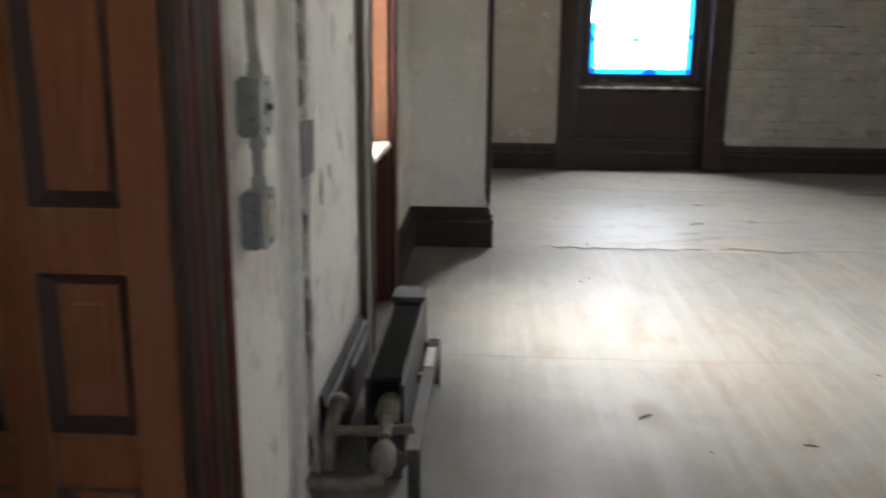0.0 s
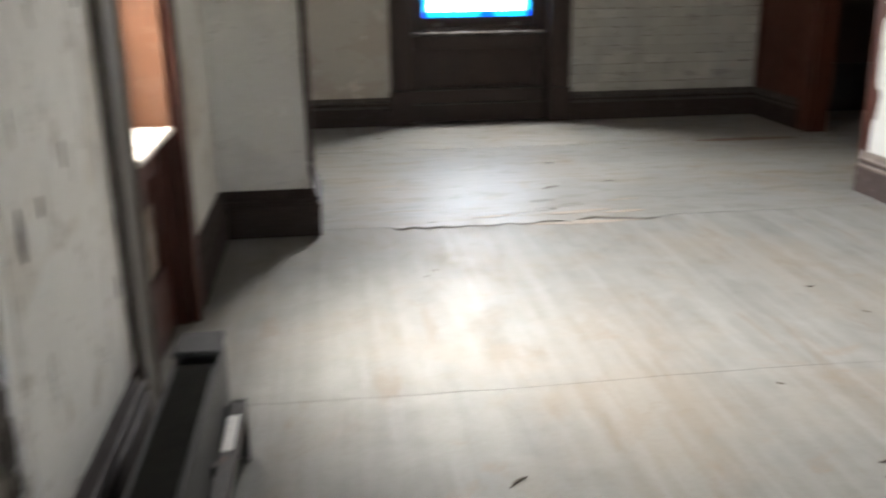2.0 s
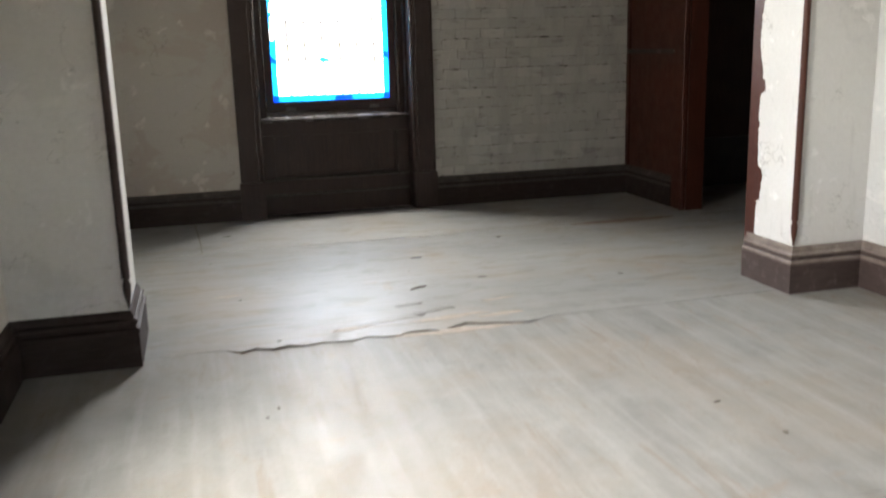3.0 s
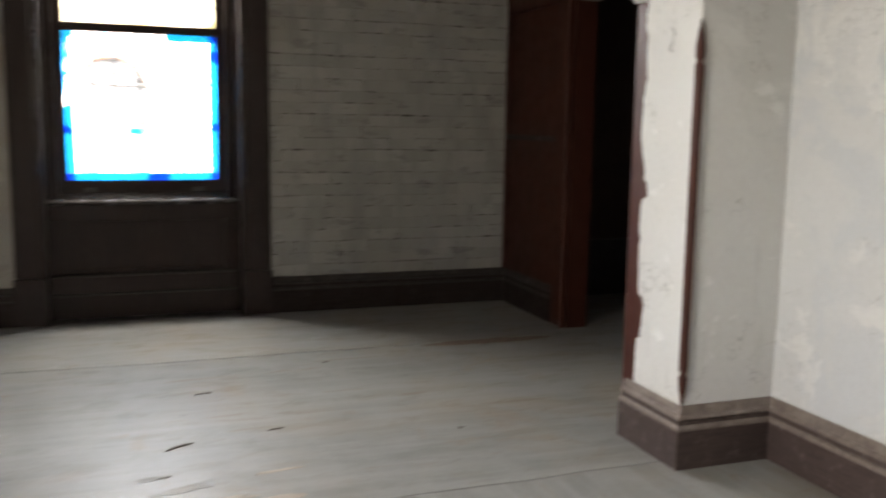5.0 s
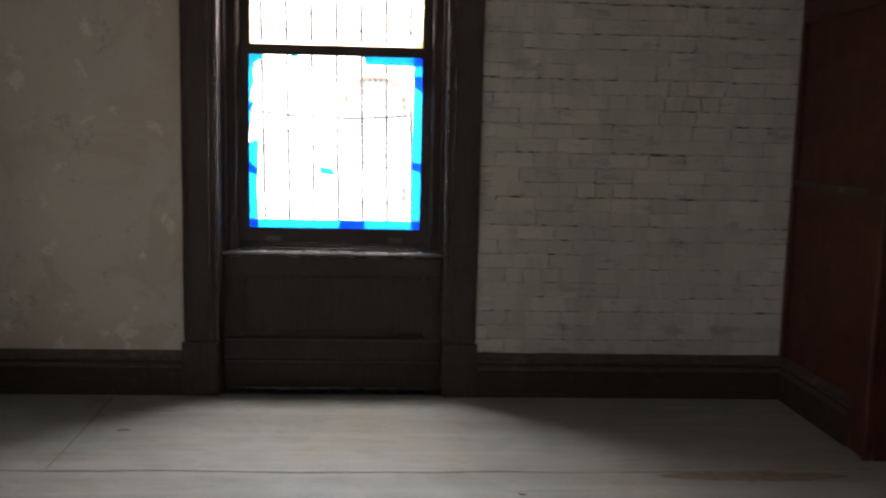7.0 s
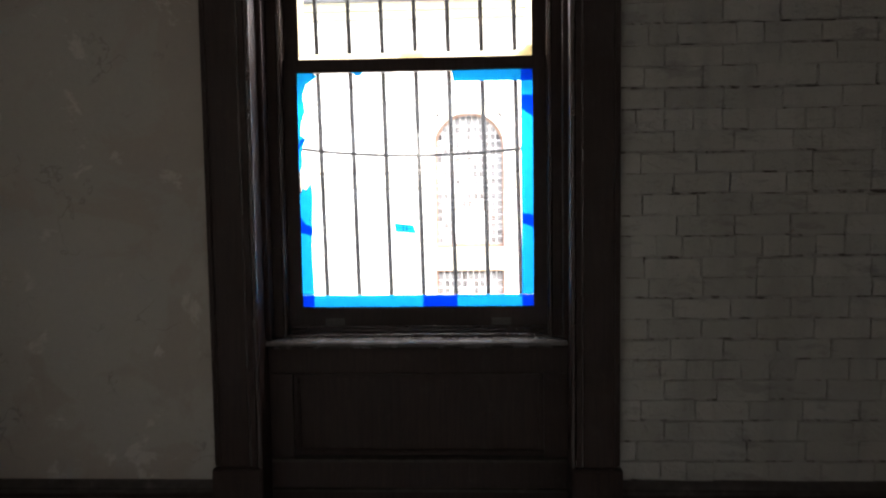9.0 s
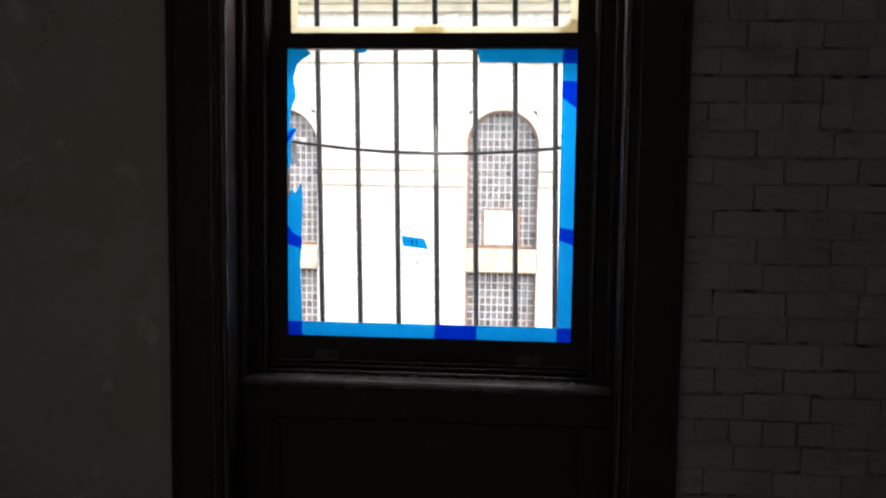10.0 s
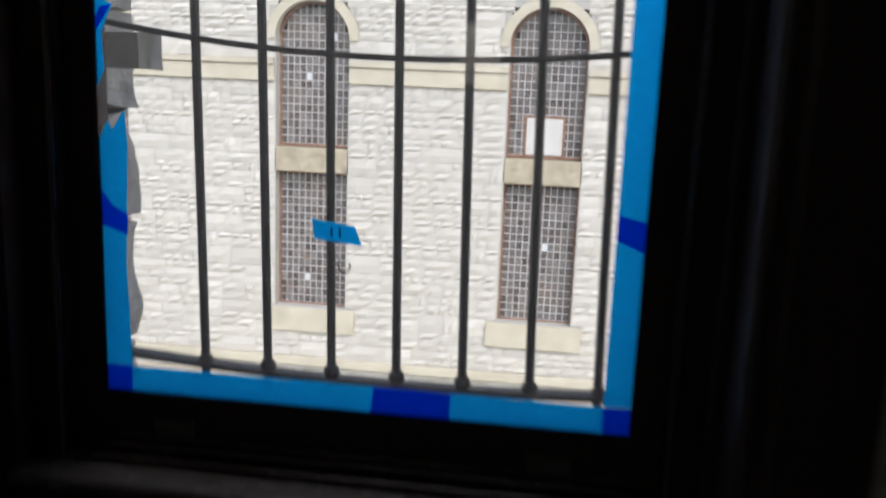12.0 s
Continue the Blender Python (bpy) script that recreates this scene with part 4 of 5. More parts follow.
leaf = part("leaf", boxes((RXB, RXB + 0.018, D1Y0, D1Y1, 0.004, D1Z)), WOOD_RED, door_1, "closed red-brown door leaf")
for y0, y1 in ((D1Y0 + 0.002, D1Y0 + 0.12), (D1Y0 + 0.37, D1Y0 + 0.48), (D1Y1 - 0.14, D1Y1 - 0.035)):
    part("stile", boxes((RXB + 0.019, RXB + 0.036, y0, y1, 0.004, D1Z - 0.004), bevel=0.003), WOOD_RED, leaf)


def reveal_panelling(y, out):
    """Framed panels on one side of the deep doorway; out is the way they face."""
    cols = ((-2.050, -1.908), (-2.300, -2.120))
    rows = ((0.10, 0.527), (0.621, 0.886), (0.990, 1.98))
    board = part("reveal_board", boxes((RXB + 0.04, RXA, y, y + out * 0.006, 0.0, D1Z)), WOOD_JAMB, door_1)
    ya, yb = y + out * 0.0062, y + out * 0.030
    xs = [RXA, cols[0][1], cols[0][0], cols[1][1], cols[1][0], RXB + 0.04]
    for k in (0, 2, 4):
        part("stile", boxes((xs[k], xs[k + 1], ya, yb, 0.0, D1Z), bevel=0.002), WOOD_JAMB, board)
    zs = [0.0, rows[0][0], rows[0][1], rows[1][0], rows[1][1], rows[2][0], rows[2][1], D1Z]
    for c0, c1 in cols:
        for k in (0, 2, 4, 6):
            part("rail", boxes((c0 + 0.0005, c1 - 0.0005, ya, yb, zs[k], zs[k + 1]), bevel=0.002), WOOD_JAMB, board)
        for z0, z1 in rows:
            m = 0.022
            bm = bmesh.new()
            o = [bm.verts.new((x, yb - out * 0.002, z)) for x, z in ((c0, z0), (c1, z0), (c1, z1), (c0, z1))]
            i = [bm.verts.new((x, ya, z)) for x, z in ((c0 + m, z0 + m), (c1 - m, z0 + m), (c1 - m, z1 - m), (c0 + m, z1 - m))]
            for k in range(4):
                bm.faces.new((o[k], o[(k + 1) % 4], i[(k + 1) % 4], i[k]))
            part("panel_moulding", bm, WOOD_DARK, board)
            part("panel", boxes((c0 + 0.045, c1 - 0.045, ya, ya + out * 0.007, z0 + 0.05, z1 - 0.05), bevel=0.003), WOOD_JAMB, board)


reveal_panelling(D1Y1, -1)
reveal_panelling(D1Y0, 1)
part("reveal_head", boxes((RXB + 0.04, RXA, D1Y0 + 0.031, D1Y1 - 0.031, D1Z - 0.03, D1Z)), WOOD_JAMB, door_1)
for y0, y1 in ((D1Y1 - 0.025, D1Y1 + 0.175), (D1Y0 - 0.175, D1Y0 + 0.025)):
    part("casing", boxes((XW, XW + 0.022, y0, y1, 0, 2.28), bevel=0.004), WOOD_DARK, door_1)
    for f, q in ((0.10, 0.012), (0.30, 0.016), (0.48, 0.010), (0.62, 0.010), (0.88, 0.016)):
        yy = y0 + (y1 - y0) * (f if y1 > D1Y1 else 1 - f)
        part("casing_reed", rod((XW + 0.020, yy, 0), (XW + 0.020, yy, 2.2), q, 10), WOOD_RED if f in (0.10, 0.30, 0.88) else WOOD_DARK, door_1, smooth=True)
part("head_casing", boxes((XW, XW + 0.03, D1Y0 + 0.026, D1Y1 - 0.026, D1Z, 2.28), bevel=0.004), WOOD_DARK, door_1)

# ---- electrical boxes and pipes on the west wall ----
def switch_box(y, z, kind):
    ob = empty("switch_box" if kind == "switch" else "outlet_box", "grey surface-mounted electrical box with toggle switch" if kind == "switch" else "grey surface-mounted electrical box with yellowed outlet", "electrical box")
    x0, d, w, h = XW, 0.038, 0.050, 0.056
    part("body", boxes((x0, x0 + d, y - w, y + w, z - h, z + h), bevel=0.006), BOX_GREY, ob)
    poly = [(y - w + 0.014, z - h), (y + w - 0.014, z - h), (y + w, z - h + 0.014), (y + w, z + h - 0.014), (y + w - 0.014, z + h), (y - w + 0.014, z + h), (y - w, z + h - 0.014), (y - w, z - h + 0.014)]
    part("cover_plate", prism(poly, "x", x0 + d, x0 + d + 0.008), BOX_FACE, ob, "worn metal cover plate")
    if kind == "switch":
        part("toggle", boxes((x0 + d + 0.008, x0 + d + 0.022, y - 0.004, y + 0.004, z - 0.008, z + 0.006), bevel=0.002), SCREW, ob)
        part("slot", boxes((x0 + d + 0.006, x0 + d + 0.0095, y - 0.007, y + 0.007, z - 0.016, z + 0.016)), SCREW, ob)
    else:
        part("outlet_face", boxes((x0 + d + 0.006, x0 + d + 0.013, y - 0.017, y + 0.017, z - 0.036, z + 0.036), bevel=0.003), CREAM, ob, "yellowed plastic outlet face")
        for dz in (-0.019, 0.019):
            for dy in (-0.006, 0.006):
                part("socket_slot", boxes((x0 + d + 0.0125, x0 + d + 0.0135, y + dy - 0.001, y + dy + 0.001, z + dz - 0.005, z + dz + 0.005)), SCREW, ob)
    for dz in (-0.043, 0.043):
        part("screw", rod((x0 + d + 0.006, y, z + dz), (x0 + d + 0.011, y, z + dz), 0.004, 10), SCREW, ob)
    for dz in (-0.02, 0.02):
        part("knockout", rod((x0 + 0.03, y - w - 0.0005, z + dz), (x0 + 0.03, y - w - 0.002, z + dz), 0.005, 10), SCREW, ob)
    return ob


SBY, SBZ, OBY, OBZ = -6.660, 1.110, -6.665, 0.894
switch_box(SBY, SBZ, "switch")
switch_box(OBY, OBZ, "outlet")
CX = XW + 0.026
cond = empty("conduit", "grey painted conduit feeding the electrical boxes", "conduit")
part("pipe", tube([(CX, SBY - 0.01, 2.6), (CX, SBY - 0.02, 1.45), (CX, SBY - 0.02, 1.31), (CX, SBY - 0.010, 1.23), (CX, SBY, 1.195), (CX, SBY, SBZ + 0.05)], 0.0115), CONDUIT_DULL, cond, smooth=True)
part("pipe", tube([(CX, SBY, SBZ - 0.05), (CX, (SBY + OBY) / 2, 1.00), (CX, OBY, OBZ + 0.05)], 0.0115), CONDUIT_DULL, cond, smooth=True)
for y, z in ((SBY, SBZ + 0.067), (SBY, SBZ - 0.067), (OBY, OBZ + 0.067)):
    part("connector", lathe((CX, y, z - 0.014), (CX, y, z + 0.014), [(0, 0.016), (0.4, 0.017), (0.5, 0.015), (1, 0.015)], 12), BOX_FACE, cond, smooth=True)
    part("clamp_screw", rod((CX, y + 0.014, z), (CX, y + 0.030, z), 0.004, 8), SCREW, cond)

wp = empty("wall_pipe", "whitish painted pipe running down the wall", "pipe")
part("pipe", rod((XW + 0.008, -6.285, 0.0), (XW + 0.008, -6.285, H), 0.019, 16), CONDUIT, wp, smooth=True)
part("pipe_joint", lathe((XW + 0.008, -6.285, 0.648), (XW + 0.008, -6.285, 0.666), [(0, 0.0195), (0.3, 0.0215), (0.7, 0.0215), (1, 0.0195)], 16), CONDUIT, wp, smooth=True)
cp = empty("chase_pipe", "dirty pipe sunk in the broken wall chase", "pipe")
part("pipe", rod((XW - 0.040, -6.115, 0.0), (XW - 0.040, -6.115, H), 0.020, 14), PLASTER_ROUGH, cp, smooth=True)
for z in (1.18, 1.30, 1.42):
    part("bracket", boxes((XW - 0.05, XW + 0.006, -6.215, -6.17, z - 0.008, z + 0.008), bevel=0.002), SCREW, cp)
part("cover_flap", rough_slab(XW - 0.012, XW + 0.004, -6.155, -6.005, 0.888, 1.022, 8, 0.004), NEAR_BLACK, cp, "dark loose cover plate")
r = random.Random(7)
rub = empty("chase_rubble", "broken brick and plaster lumps lodged in the wall chase", "rubble", "stuff")
bm = bmesh.new()
for k in range(150):
    zc = r.uniform(0.02, 2.6)
    yc = r.choice((-6.23, -6.20, -6.07, -6.045)) + r.uniform(-0.012, 0.012)
    s = r.uniform(0.015, 0.035)
    vs = bmesh.ops.create_icosphere(bm, subdivisions=1, radius=s)["verts"]
    for v in vs:
        v.co = Vector((XW - 0.035 + v.co.x * 0.9, yc + v.co.y, zc + v.co.z * 1.6)) + noise.noise_vector(v.co * 40 + Vector((k, 0, 0))) * 0.008
part("lumps", bm, RUBBLE, rub)

# ---- radiator ----
rad = empty("convector_radiator", "black dusty convector radiator with louvred top and pipes", "radiator")
RX0, RX1, RY0, RY1, RZ = -1.690, -1.580, -6.065, -5.215, 0.322
part("casing_back", boxes((RX0, RX0 + 0.012, RY0, RY1, 0.05, RZ), bevel=0.002), RADIATOR, rad)
part("casing_front", boxes((RX1 - 0.012, RX1, RY0, RY1, 0.05, RZ - 0.02), bevel=0.002), RADIATOR, rad)
part("end_plate", boxes((RX0 + 0.013, RX1 - 0.013, RY1 - 0.012, RY1, 0.05, RZ - 0.004), bevel=0.002), RADIATOR, rad)
part("end_cap", boxes((RX0 - 0.006, RX1 + 0.004, RY1 - 0.14, RY1 + 0.004, RZ, RZ + 0.018), bevel=0.005), RADIATOR, rad)
part("heating_core", boxes((RX0 + 0.02, RX1 - 0.02, RY0 + 0.02, RY1 - 0.02, 0.08, 0.20)), RADIATOR, rad)
slat = mesh_of("slat", boxes((-0.045, 0.045, -0.003, 0.003, -0.011, 0.011)), RADIATOR)
n = 60
for k in range(n):
    y = RY0 + 0.03 + (RY1 - 0.17 - RY0 - 0.03) * k / (n - 1)
    piece("slat", slat, rad, pose((RX0 + RX1) / 2, y, RZ - 0.012, 35, 0, 0))
for y in (RY0 + 0.05, RY1 - 0.1):
    part("foot", boxes((RX0 + 0.01, RX1 - 0.01, y - 0.012, y + 0.012, 0, 0.05)), IRON, rad)
guard = empty("radiator_guard", "black angle-iron guard rail in front of the radiator", "guard rail")
GX = -1.529
part("top_rail", boxes((GX - 0.035, GX + 0.004, -6.195, -5.3, 0.165, 0.171), (GX - 0.002, GX + 0.004, -6.195, -5.3, 0.135, 0.165)), IRON, guard)
for y in (-6.185, -5.31):
    part("leg", boxes((GX - 0.03, GX + 0.006, y - 0.006, y + 0.000, 0, 0.174), (GX + 0.000, GX + 0.006, y - 0.034, y - 0.006, 0, 0.174)), IRON, guard)
    part("cross_bar", boxes((-1.70, GX - 0.031, y - 0.005, y + 0.001, 0.125, 0.16)), IRON, guard)
part("cross_bar", boxes((-1.579, GX - 0.036, -5.635, -5.61, 0.135, 0.164)), IRON, guard)
part("tag", boxes((GX - 0.034, GX - 0.004, -5.575, -5.395, 0.1712, 0.1722)), LABEL_WHITE, guard, "white paper tag")
valve = empty("radiator_valve", "dusty tan pipe fittings at the radiator end", "pipe fitting")
vx = -1.622
part("union", lathe((vx, -6.015, 0.235), (vx, -6.135, 0.235), [(0, 0.0148), (0.05, 0.0296), (0.25, 0.034), (0.5, 0.034), (0.52, 0.0318), (0.8, 0.0326), (0.95, 0.0222), (1, 0.0163)], 18), DUSTY_PIPE, valve, smooth=True)
part("neck", lathe((vx, -6.13, 0.235), (vx + 0.004, -6.215, 0.215), [(0, 0.0148), (0.3, 0.0192), (0.5, 0.0148), (1, 0.0178)], 14), DUSTY_PIPE, valve, smooth=True)
part("elbow_bulb", lathe((vx + 0.006, -6.215, 0.20), (vx + 0.012, -6.315, 0.165), [(0, 0.0178), (0.2, 0.0311), (0.6, 0.0333), (0.9, 0.0252), (1, 0.0185)], 16), DUSTY_PIPE, valve, smooth=True)
part("cross_pipe", tube([(-1.765, -6.165, 0.21), (-1.65, -6.16, 0.21), (-1.545, -6.15, 0.215)], 0.014), DUSTY_PIPE, valve, smooth=True)
part("low_pipe", tube([(-1.80, -6.315, 0.135), (-1.68, -6.315, 0.135), (-1.61, -6.315, 0.15)], 0.018), DUSTY_PIPE, valve, smooth=True)
part("riser", tube([(-1.77, -6.215, 0.12), (-1.768, -6.185, 0.20), (-1.764, -6.135, 0.235), (-1.758, -6.075, 0.25)], 0.020), DUSTY_PIPE, valve, smooth=True)
part("riser_cap", lathe((-1.759, -6.085, 0.248), (-1.757, -6.06, 0.252), [(0, 0.024), (0.2, 0.030), (0.8, 0.030), (1, 0.026)], 14), DUSTY_PIPE, valve, smooth=True)
part("low_elbow", tube([(-1.80, -6.255, 0.0), (-1.795, -6.265, 0.09), (-1.79, -6.295, 0.135)], 0.022), DUSTY_PIPE, valve, smooth=True)

# ---- yard and the building opposite ----
ground = thing("ground", boxes((-400, 400, 0.80, 800, -6.9, -6.57)), GROUND, "dry pale yard ground", "ground", "structure")
FY = 20.0
far = empty("stone_building", "pale rock-faced limestone building with tall barred windows", "building")
WINS = []
for k in range(-3, 4):
    WINS.append(-5.70 + 5.70 * k)
WH = 0.93
far_holes = []
for c in WINS:
    far_holes += [(c - WH, c + WH, -0.40, 2.2), (c - WH, c + WH, -4.50, -1.02)]
part("backing_wall", grid_wall([-26, 16], [-6.4, 5.6], [(c - WH + 0.02, c + WH - 0.02, -4.48, 3.10) for c in WINS], "y", FY, FY + 0.6), JOINT, far)
# Black sheet behind the panes stands in for the shade of the rooms.
part("interior_dark_sheet", boxes((-26, 16, FY + 1.2, FY + 1.4, -6.4, 5.6)), NEAR_BLACK, far)
part("roof", prism([(FY - 0.45, 6.35), (FY - 0.45, 6.5), (FY + 7, 10.0), (FY + 7, 9.6)], "x", -26, 16), ROOFING, far, "dark slate roof")
for z0, z1, d in ((4.30, 4.48, 0.10), (5.55, 5.75, 0.18), (5.75, 6.05, 0.30), (6.05, 6.35, 0.42)):
    part("cornice", boxes((-26, 16, FY - d, FY + 0.1, z0, z1), bevel=0.02), TRIM_STONE, far)
part("gutter_pipe", rod((-26, FY - 0.5, 6.0), (16, FY - 0.5, 6.0), 0.09, 10), ROOFING, far, smooth=True)
edges_x = [-26] + [v for c in WINS for v in (c - WH - 0.005, c + WH + 0.005)] + [16]
for k in range(0, len(edges_x), 2):
    part("string_course", boxes((edges_x[k], edges_x[k + 1], FY - 0.10, FY - 0.001, 1.18, 1.58), bevel=0.02), TRIM_STONE, far)
    part("string_course_cap", boxes((edges_x[k], edges_x[k + 1], FY - 0.15, FY - 0.001, 1.581, 1.72), bevel=0.02), TRIM_STONE, far)
part("water_table", boxes((-26, 16, FY - 0.14, FY - 0.001, -6.02, -5.80), bevel=0.02), TRIM_STONE, far)


def ring_arch(c, z, r0, r1, y0, y1, n=22):
    bm = bmesh.new()
    prev = None
    for k in range(n + 1):
        t = math.pi * k / n
        q = [bm.verts.new((c + r * math.cos(t), y, z + r * math.sin(t))) for r, y in ((r0, y0), (r1, y0), (r1, y1), (r0, y1))]
        if prev:
            for i in range(4):
                bm.faces.new((prev[i], prev[(i + 1) % 4], q[(i + 1) % 4], q[i]))
        else:
            bm.faces.new(q)
        prev = q
    bm.faces.new(prev[::-1])
    return bm


def far_window(c, z0, z1, arched, rows, seed, board):
    w = part("window", boxes((c - WH, c - WH + 0.07, FY + 0.28, FY + 0.36, z0, z1), (c + WH - 0.07, c + WH, FY + 0.28, FY + 0.36, z0, z1), (c - WH + 0.07, c + WH - 0.07, FY + 0.28, FY + 0.36, z0, z0 + 0.06),
                             *([] if arched else [(c - WH + 0.07, c + WH - 0.07, FY + 0.28, FY + 0.36, z1 - 0.06, z1)])), RUST, far, "rusted steel window of many small panes")
    if arched:
        part("arch_frame", ring_arch(c, z1, WH - 0.07, WH, FY + 0.28, FY + 0.36), RUST, w)
    top = z1 + (WH if arched else 0)
    r = random.Random(seed)
    cols, pw = 11, 2 * (WH - 0.07) / 11
    ph = 0.195
    panes, clean, bars = bmesh.new(), bmesh.new(), bmesh.new()
    z = z0 + 0.06
    while z + ph * 0.6 < top:
        for k in range(cols):
            x = c - WH + 0.07 + pw * k
            xm, zm = x + pw / 2, z + ph / 2
            if arched and zm > z1 and math.hypot(xm - c, zm - z1) > WH - 0.10:
                continue
            if not arched and z + ph > z1:
                continue
            if board and -0.42 < xm - c < 0.44 and board[0] < zm < board[1]:
                continue
            add_box(clean if r.random() < 0.009 else panes, x + 0.012, x + pw - 0.012, FY + 0.315 + r.uniform(-0.004, 0.004), FY + 0.325, z + 0.012, z + ph - 0.012)
        if not arched or z < z1 + 0.6:
            hw = WH - 0.07 if z < z1 else math.sqrt(max(0.0, (WH - 0.07) ** 2 - (z - z1) ** 2))
            add_box(bars, c - hw, c + hw, FY + 0.30, FY + 0.31, z - 0.014, z + 0.014)
        z += ph
    for k in range(1, cols):
        x = c - WH + 0.07 + pw * k
        t = top if not arched else z1 + math.sqrt(max(0, (WH - 0.07) ** 2 - (x - c) ** 2))
        add_box(bars, x - 0.014, x + 0.014, FY + 0.302, FY + 0.312, z0 + 0.06, t - 0.02)
    part("small_panes", panes, PANE_FAR, w)["kind"] = "stuff"
    part("clean_panes", clean, PANE_CLEAN, w)["kind"] = "stuff"
    part("glazing_bars", bars, GLAZING_BAR, w)
    if board:
        part("blank_board", boxes((c - 0.44, c + 0.42, FY + 0.27, FY + 0.30, board[0] + 0.02, board[1] - 0.02)), BOARD_WHITE, w, "white blanking board")
        part("board_frame", boxes((c - 0.49, c - 0.441, FY + 0.26, FY + 0.31, board[0] - 0.03, board[1] + 0.03), (c + 0.421, c + 0.47, FY + 0.26, FY + 0.31, board[0] - 0.03, board[1] + 0.03),
                                  (c - 0.44, c + 0.42, FY + 0.26, FY + 0.31, board[1] - 0.019, board[1] + 0.03)), RUST, w)


for i, c in enumerate(WINS):
    far_window(c, -0.40, 2.20, True, 18, i, (-0.33, 0.58) if i == 4 else None)
    far_window(c, -4.50, -1.02, False, 17, i + 40, None)
    part("arch_surround", ring_arch(c, 2.20, WH, WH + 0.22, FY - 0.07, FY + 0.2), TRIM_STONE, far)
    part("middle_sill", boxes((c - WH, c + WH, FY - 0.02, FY + 0.40, -1.02, -0.42), bevel=0.02), STAINED_STONE, far, "stained stone sill between the windows")
    part("lower_sill", boxes((c - WH - 0.25, c + WH + 0.25, FY - 0.10, FY + 0.40, -5.12, -4.51), bevel=0.02), TRIM_STONE, far)

# ---- stones and bricks, piece by piece ----
def block_mesh(name, w, h, d, seed, material, bulge):
    """A rock-faced block: front faces -y, its back on y = 0."""
    r = random.Random(seed)
    bm = bmesh.new()
    nx, nz = 3, 2
    g = [[bm.verts.new((-w / 2 + w * i / nx, -(d + r.uniform(0, bulge)) if 0 < i < nx and 0 < j < nz else -d * r.uniform(0.35, 0.9), -h / 2 + h * j / nz)) for i in range(nx + 1)] for j in range(nz + 1)]
    b = [[None] * (nx + 1) for _ in range(nz + 1)]
    for j in range(nz):
        for i in range(nx):
            bm.faces.new((g[j][i], g[j][i + 1], g[j + 1][i + 1], g[j + 1][i]))
    for j in range(nz + 1):
        for i in range(nx + 1):
            g[j][i].co.x += r.uniform(-0.012, 0.012) if 0 < i < nx else r.uniform(-0.006, 0.006)
            g[j][i].co.z += r.uniform(-0.007, 0.007)
    rim = [g[0][i] for i in range(nx + 1)] + [g[j][nx] for j in range(1, nz + 1)] + [g[nz][i] for i in range(nx - 1, -1, -1)] + [g[j][0] for j in range(nz - 1, 0, -1)]
    back = [bm.verts.new((v.co.x, 0, v.co.z)) for v in rim]
    for k in range(len(rim)):
        bm.faces.new((rim[k], back[k], back[(k + 1) % len(rim)], rim[(k + 1) % len(rim)]))
    return bm


r = random.Random(5)
WS, HS = (0.28, 0.44, 0.62, 0.86), (0.13, 0.19, 0.27, 0.36)
BLOCKS = {}
for wi, w in enumerate(WS):
    for hi, h in enumerate(HS):
        for v in range(3):
            BLOCKS[wi, hi, v] = mesh_of("stone", block_mesh("stone", w - 0.014, h - 0.014, 0.026, wi * 20 + hi * 5 + v, STONE, 0.038), STONE)
count = 0
rest_v, rest_f = [], []


def lay_stone(x, w, z, h):
    """One squared rubble block with its lower west corner at x, z."""
    global count
    wi = min(range(4), key=lambda q: abs(WS[q] - w))
    hi = min(range(4), key=lambda q: abs(HS[q] - h))
    m = Matrix.Translation((x + w / 2, FY, z + h / 2)) @ Matrix.Rotation(radians(r.uniform(-0.5, 0.5)), 4, "Y") @ Matrix.Diagonal((w / WS[wi], r.uniform(0.7, 1.25), h / HS[hi], 1))
    me = BLOCKS[wi, hi, r.randrange(3)]
    if -5.0 < x < -1.2 and -4.9 < z < 3.2 and count < 300:
        piece("stone", me, far, m)
        count += 1
    else:
        k = len(rest_v)
        rest_v.extend(m @ v.co for v in me.vertices)
        rest_f.extend([k + i for i in p.vertices] for p in me.polygons)


def lay_row(x, w, z, h):
    """A short row of blocks of uneven widths that fills a cell."""
    end = x + w
    while x < end - 0.01:
        q = min(r.uniform(1.1, 3.0) * max(h, 0.17), end - x)
        if end - x - q < 0.18:
            q = end - x
        lay_stone(x, q, z, h)
        x += q


def lay_cells(a, b, z, h):
    """Fill one stretch of a course with single blocks and stacked pairs, so that no bed joint runs far."""
    x = a
    while x < b - 0.02:
        w = min(r.uniform(0.45, 1.25), b - x)
        if b - x - w < 0.25:
            w = b - x
        kind = r.random()
        if h < 0.25 or kind < 0.22:
            lay_row(x, w, z, h)
        else:
            cut = h * r.choice((0.36, 0.45, 0.55, 0.64))
            lay_row(x, w, z, cut)
            lay_row(x, w, z + cut, h - cut)
        x += w


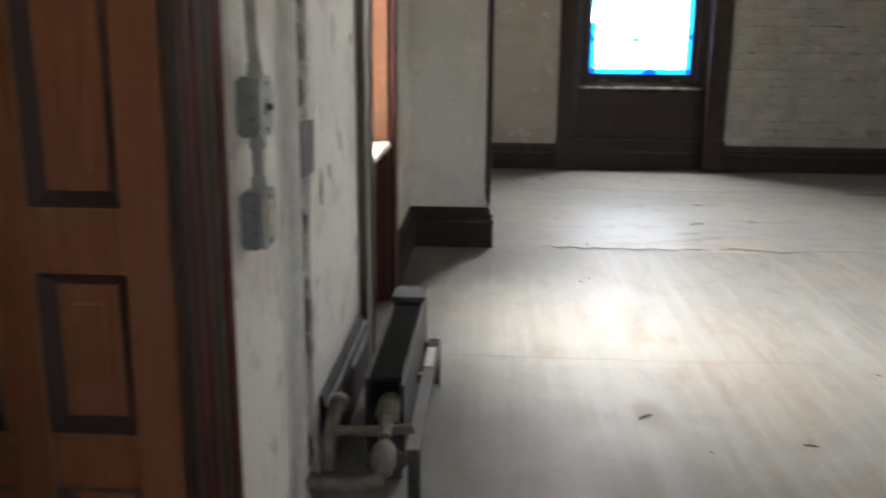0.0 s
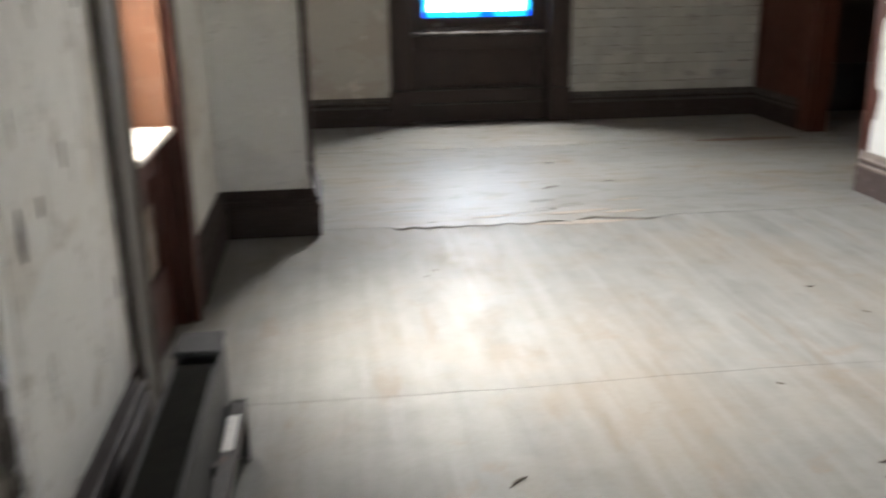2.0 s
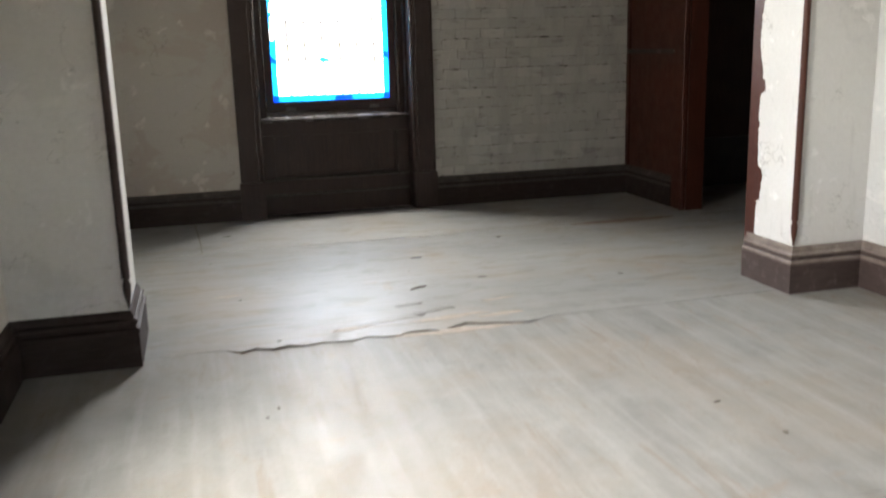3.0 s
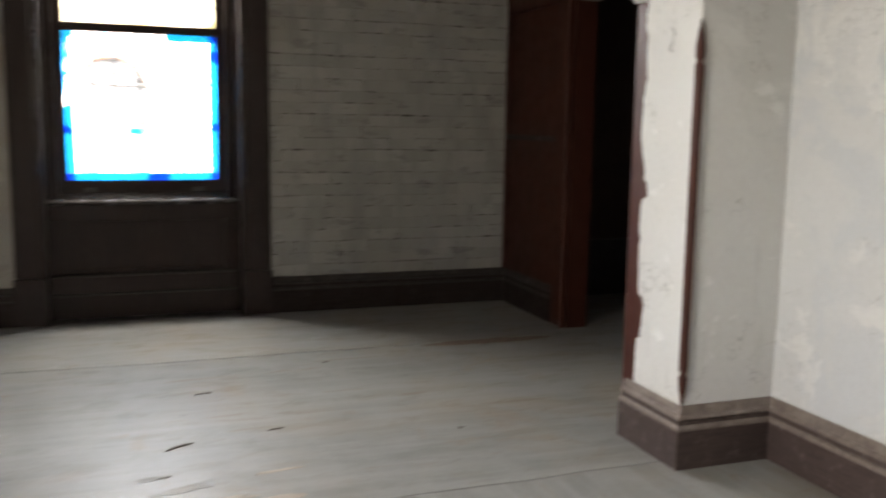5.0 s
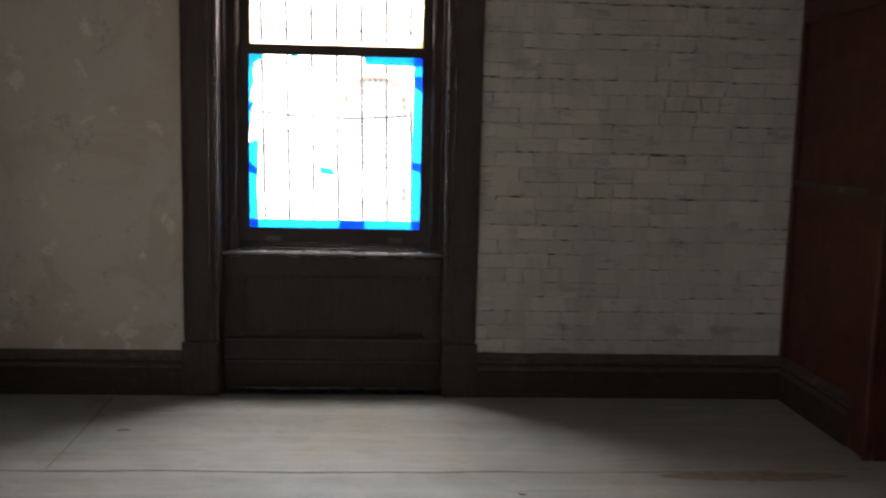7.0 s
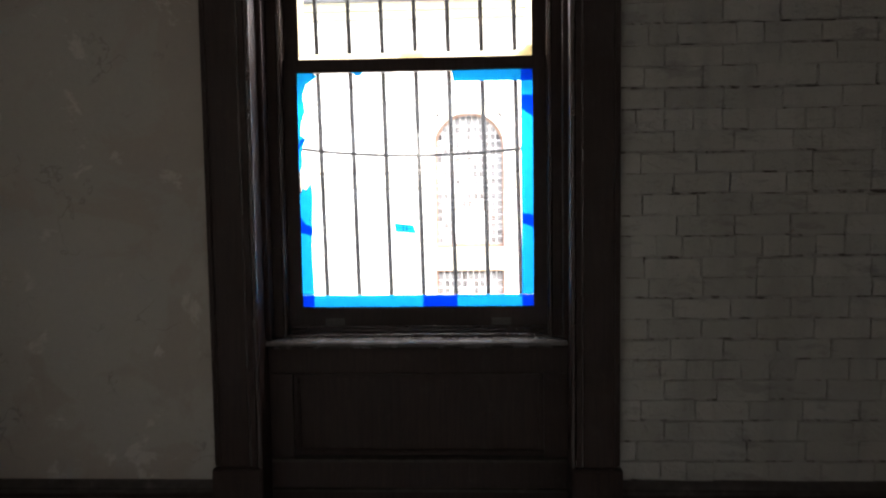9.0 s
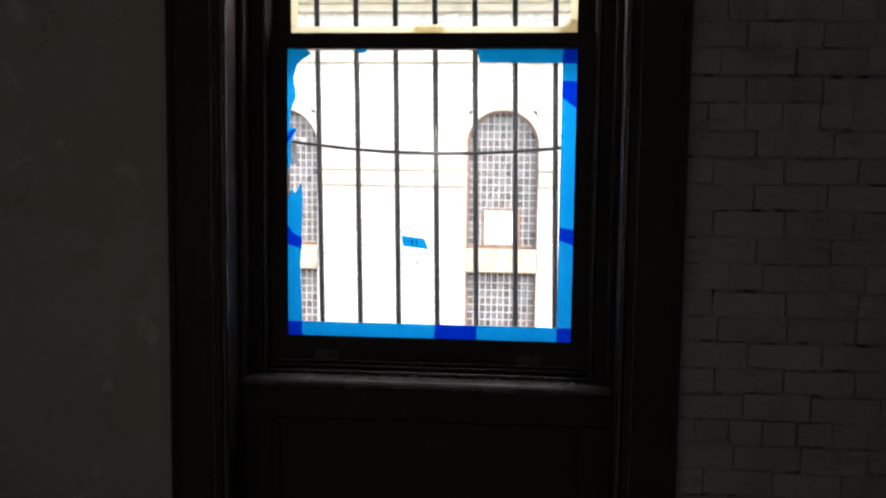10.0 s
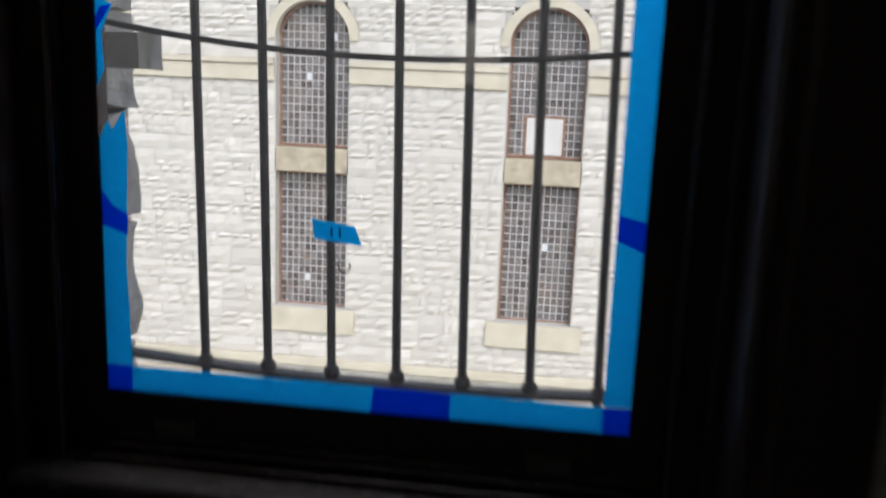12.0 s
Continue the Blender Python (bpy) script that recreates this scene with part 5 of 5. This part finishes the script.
for lo, hi_z in ((-6.36, -6.02), (-5.80, 1.18), (1.72, 4.30), (4.48, 5.55)):
    z = lo
    while z < hi_z - 0.05:
        h = r.uniform(0.34, 0.52)
        if hi_z - z - h < 0.2:
            h = hi_z - z
        zm = z + h / 2
        spans, x_cur = [], -14.5
        for c in WINS:
            gap = WH
            if zm > 3.3 or zm < -5.14:
                continue
            if zm > 2.2:
                gap = math.sqrt(max(0.0, (WH + 0.22) ** 2 - max(0.0, z - 2.2) ** 2)) if z - 2.2 < WH + 0.22 else 0
                if gap == 0:
                    continue
            elif zm < -4.45:
                gap = WH + 0.25
            spans.append((x_cur, c - gap))
            x_cur = c + gap
        spans.append((x_cur, 7.5))
        for a, b in spans:
            a, b = max(a, -14.5), min(b, 7.5)
            if b - a > 0.1:
                lay_cells(a, b, z, h)
        z += h
me = bpy.data.meshes.new("stone_facing")
me.from_pydata(rest_v, [], rest_f)
me.materials.append(STONE)
fs = new("stone_facing", me)
fs.parent = far
fs["kind"] = "stuff"

far.matrix_basis = Matrix.Translation((-0.27, 0.36, -0.22))

# painted bricks east of the back window
BL, BHT, JT = 0.200, 0.0665, 0.0098
brick_meshes = []
for v in range(8):
    rr = random.Random(90 + v)
    for L in (BL, BL / 2 - JT / 2):
        bm = boxes((-L / 2, L / 2, -0.022, 0.0, -BHT / 2, BHT / 2))
        bmesh.ops.bevel(bm, geom=[e for e in bm.edges if all(q.co.y < -0.02 for q in e.verts)], offset=0.0022, segments=1, affect="EDGES")
        for q in bm.verts:
            if q.co.y < -0.001:
                q.co += Vector((rr.uniform(-0.002, 0.002), rr.uniform(-0.002, 0.002), rr.uniform(-0.0038, 0.0038)))
        brick_meshes.append(mesh_of("brick", bm, BRICK))
r = random.Random(31)
z = 0.242 + BHT / 2
row = 0
count = 0
rest_v, rest_f = [], []
while z < H - 0.03:
    x = 0.742 - (BL / 2 if row % 2 else 0) + r.uniform(-0.03, 0.03)
    dz = r.uniform(-0.002, 0.002)
    header = row % 6 == 5
    while x < XEB + 0.02:
        short = header or r.random() < 0.10
        L = (BL / 2 - JT / 2 if short else BL) * r.uniform(0.93, 1.05)
        a, b = max(x, 0.70), min(x + L, XEB)
        if b - a > 0.03:
            me = brick_meshes[2 * r.randrange(8) + (1 if short else 0)]
            m = Matrix.Translation(((a + b) / 2, 0.0178 + r.uniform(-0.0009, 0.0009), z + dz + r.uniform(-0.002, 0.002))) @ Matrix.Rotation(radians(r.uniform(-0.35, 0.35)), 4, "Y") @ Matrix.Diagonal(((b - a) / (BL / 2 - JT / 2 if short else BL), 1, r.uniform(0.99, 1.12), 1))
            if count < 300:
                piece("brick", me, wall_north, m)
                count += 1
            else:
                k = len(rest_v)
                rest_v += [m @ v.co for v in me.vertices]
                rest_f += [[k + i for i in p.vertices] for p in me.polygons]
        x += L + r.uniform(0.001, 0.006)
    z += BHT + JT
    row += 1
me = bpy.data.meshes.new("upper_brickwork")
me.from_pydata(rest_v, [], rest_f)
me.materials.append(BRICK)
ub = new("upper_brickwork", me)
ub.parent = wall_north
ub["kind"] = "stuff"

# ---- small things on the floor ----
r = random.Random(77)


def scrap(x, y, s, turn, label="small dark scrap of debris on the floor"):
    pts = [(-s, 0), (-0.3 * s, 0.35 * s), (0.6 * s, 0.3 * s), (s, 0.05 * s), (0.35 * s, 0.08 * s), (-0.3 * s, 0.10 * s)]
    ob = thing("debris", prism(pts, "z", 0.0, 0.004), DEBRIS, label, "debris", group="debris on the floor")
    ob.matrix_basis = pose(x, y, 0.0005, 0, 0, turn)


scrap(-0.82, -5.55, 0.032, 40)
scrap(-0.34, -5.73, 0.021, -10)
scrap(-0.91, -0.60, 0.03, 10)
scrap(0.18, -1.72, 0.034, 5, "dark worn chip in the floor covering")
scrap(0.03, -2.40, 0.06, 30, "dark worn chip in the floor covering")
scrap(0.42, -2.30, 0.03, 8, "dark worn chip in the floor covering")
for _ in range(16):
    scrap(r.uniform(-1.1, 1.2), r.uniform(-6.2, -1.2), r.uniform(0.006, 0.016), r.uniform(0, 180))

thing("wire_hook", tube([(PIER_E + 0.004, -2.96, 1.615), (PIER_E - 0.006, -2.985, 1.618), (PIER_E - 0.008, -3.0, 1.60), (PIER_E - 0.008, -2.985, 1.560), (PIER_E - 0.008, -2.972, 1.545), (PIER_E - 0.006, -2.985, 1.535)], 0.0024, 8), DUSTY_PIPE, "bent dusty wire hook in the white pier", "hook", smooth=True)
flake = [(-3.830, 1.198), (-3.805, 1.170), (-3.765, 1.137), (-3.760, 1.122), (-3.812, 1.118), (-3.838, 1.145), (-3.836, 1.185)]
thing("paint_flake", prism(flake, "x", XE - 0.004, XE + 0.001), GREEN, "green scrap of old paint on the pale wall", "paint flake")
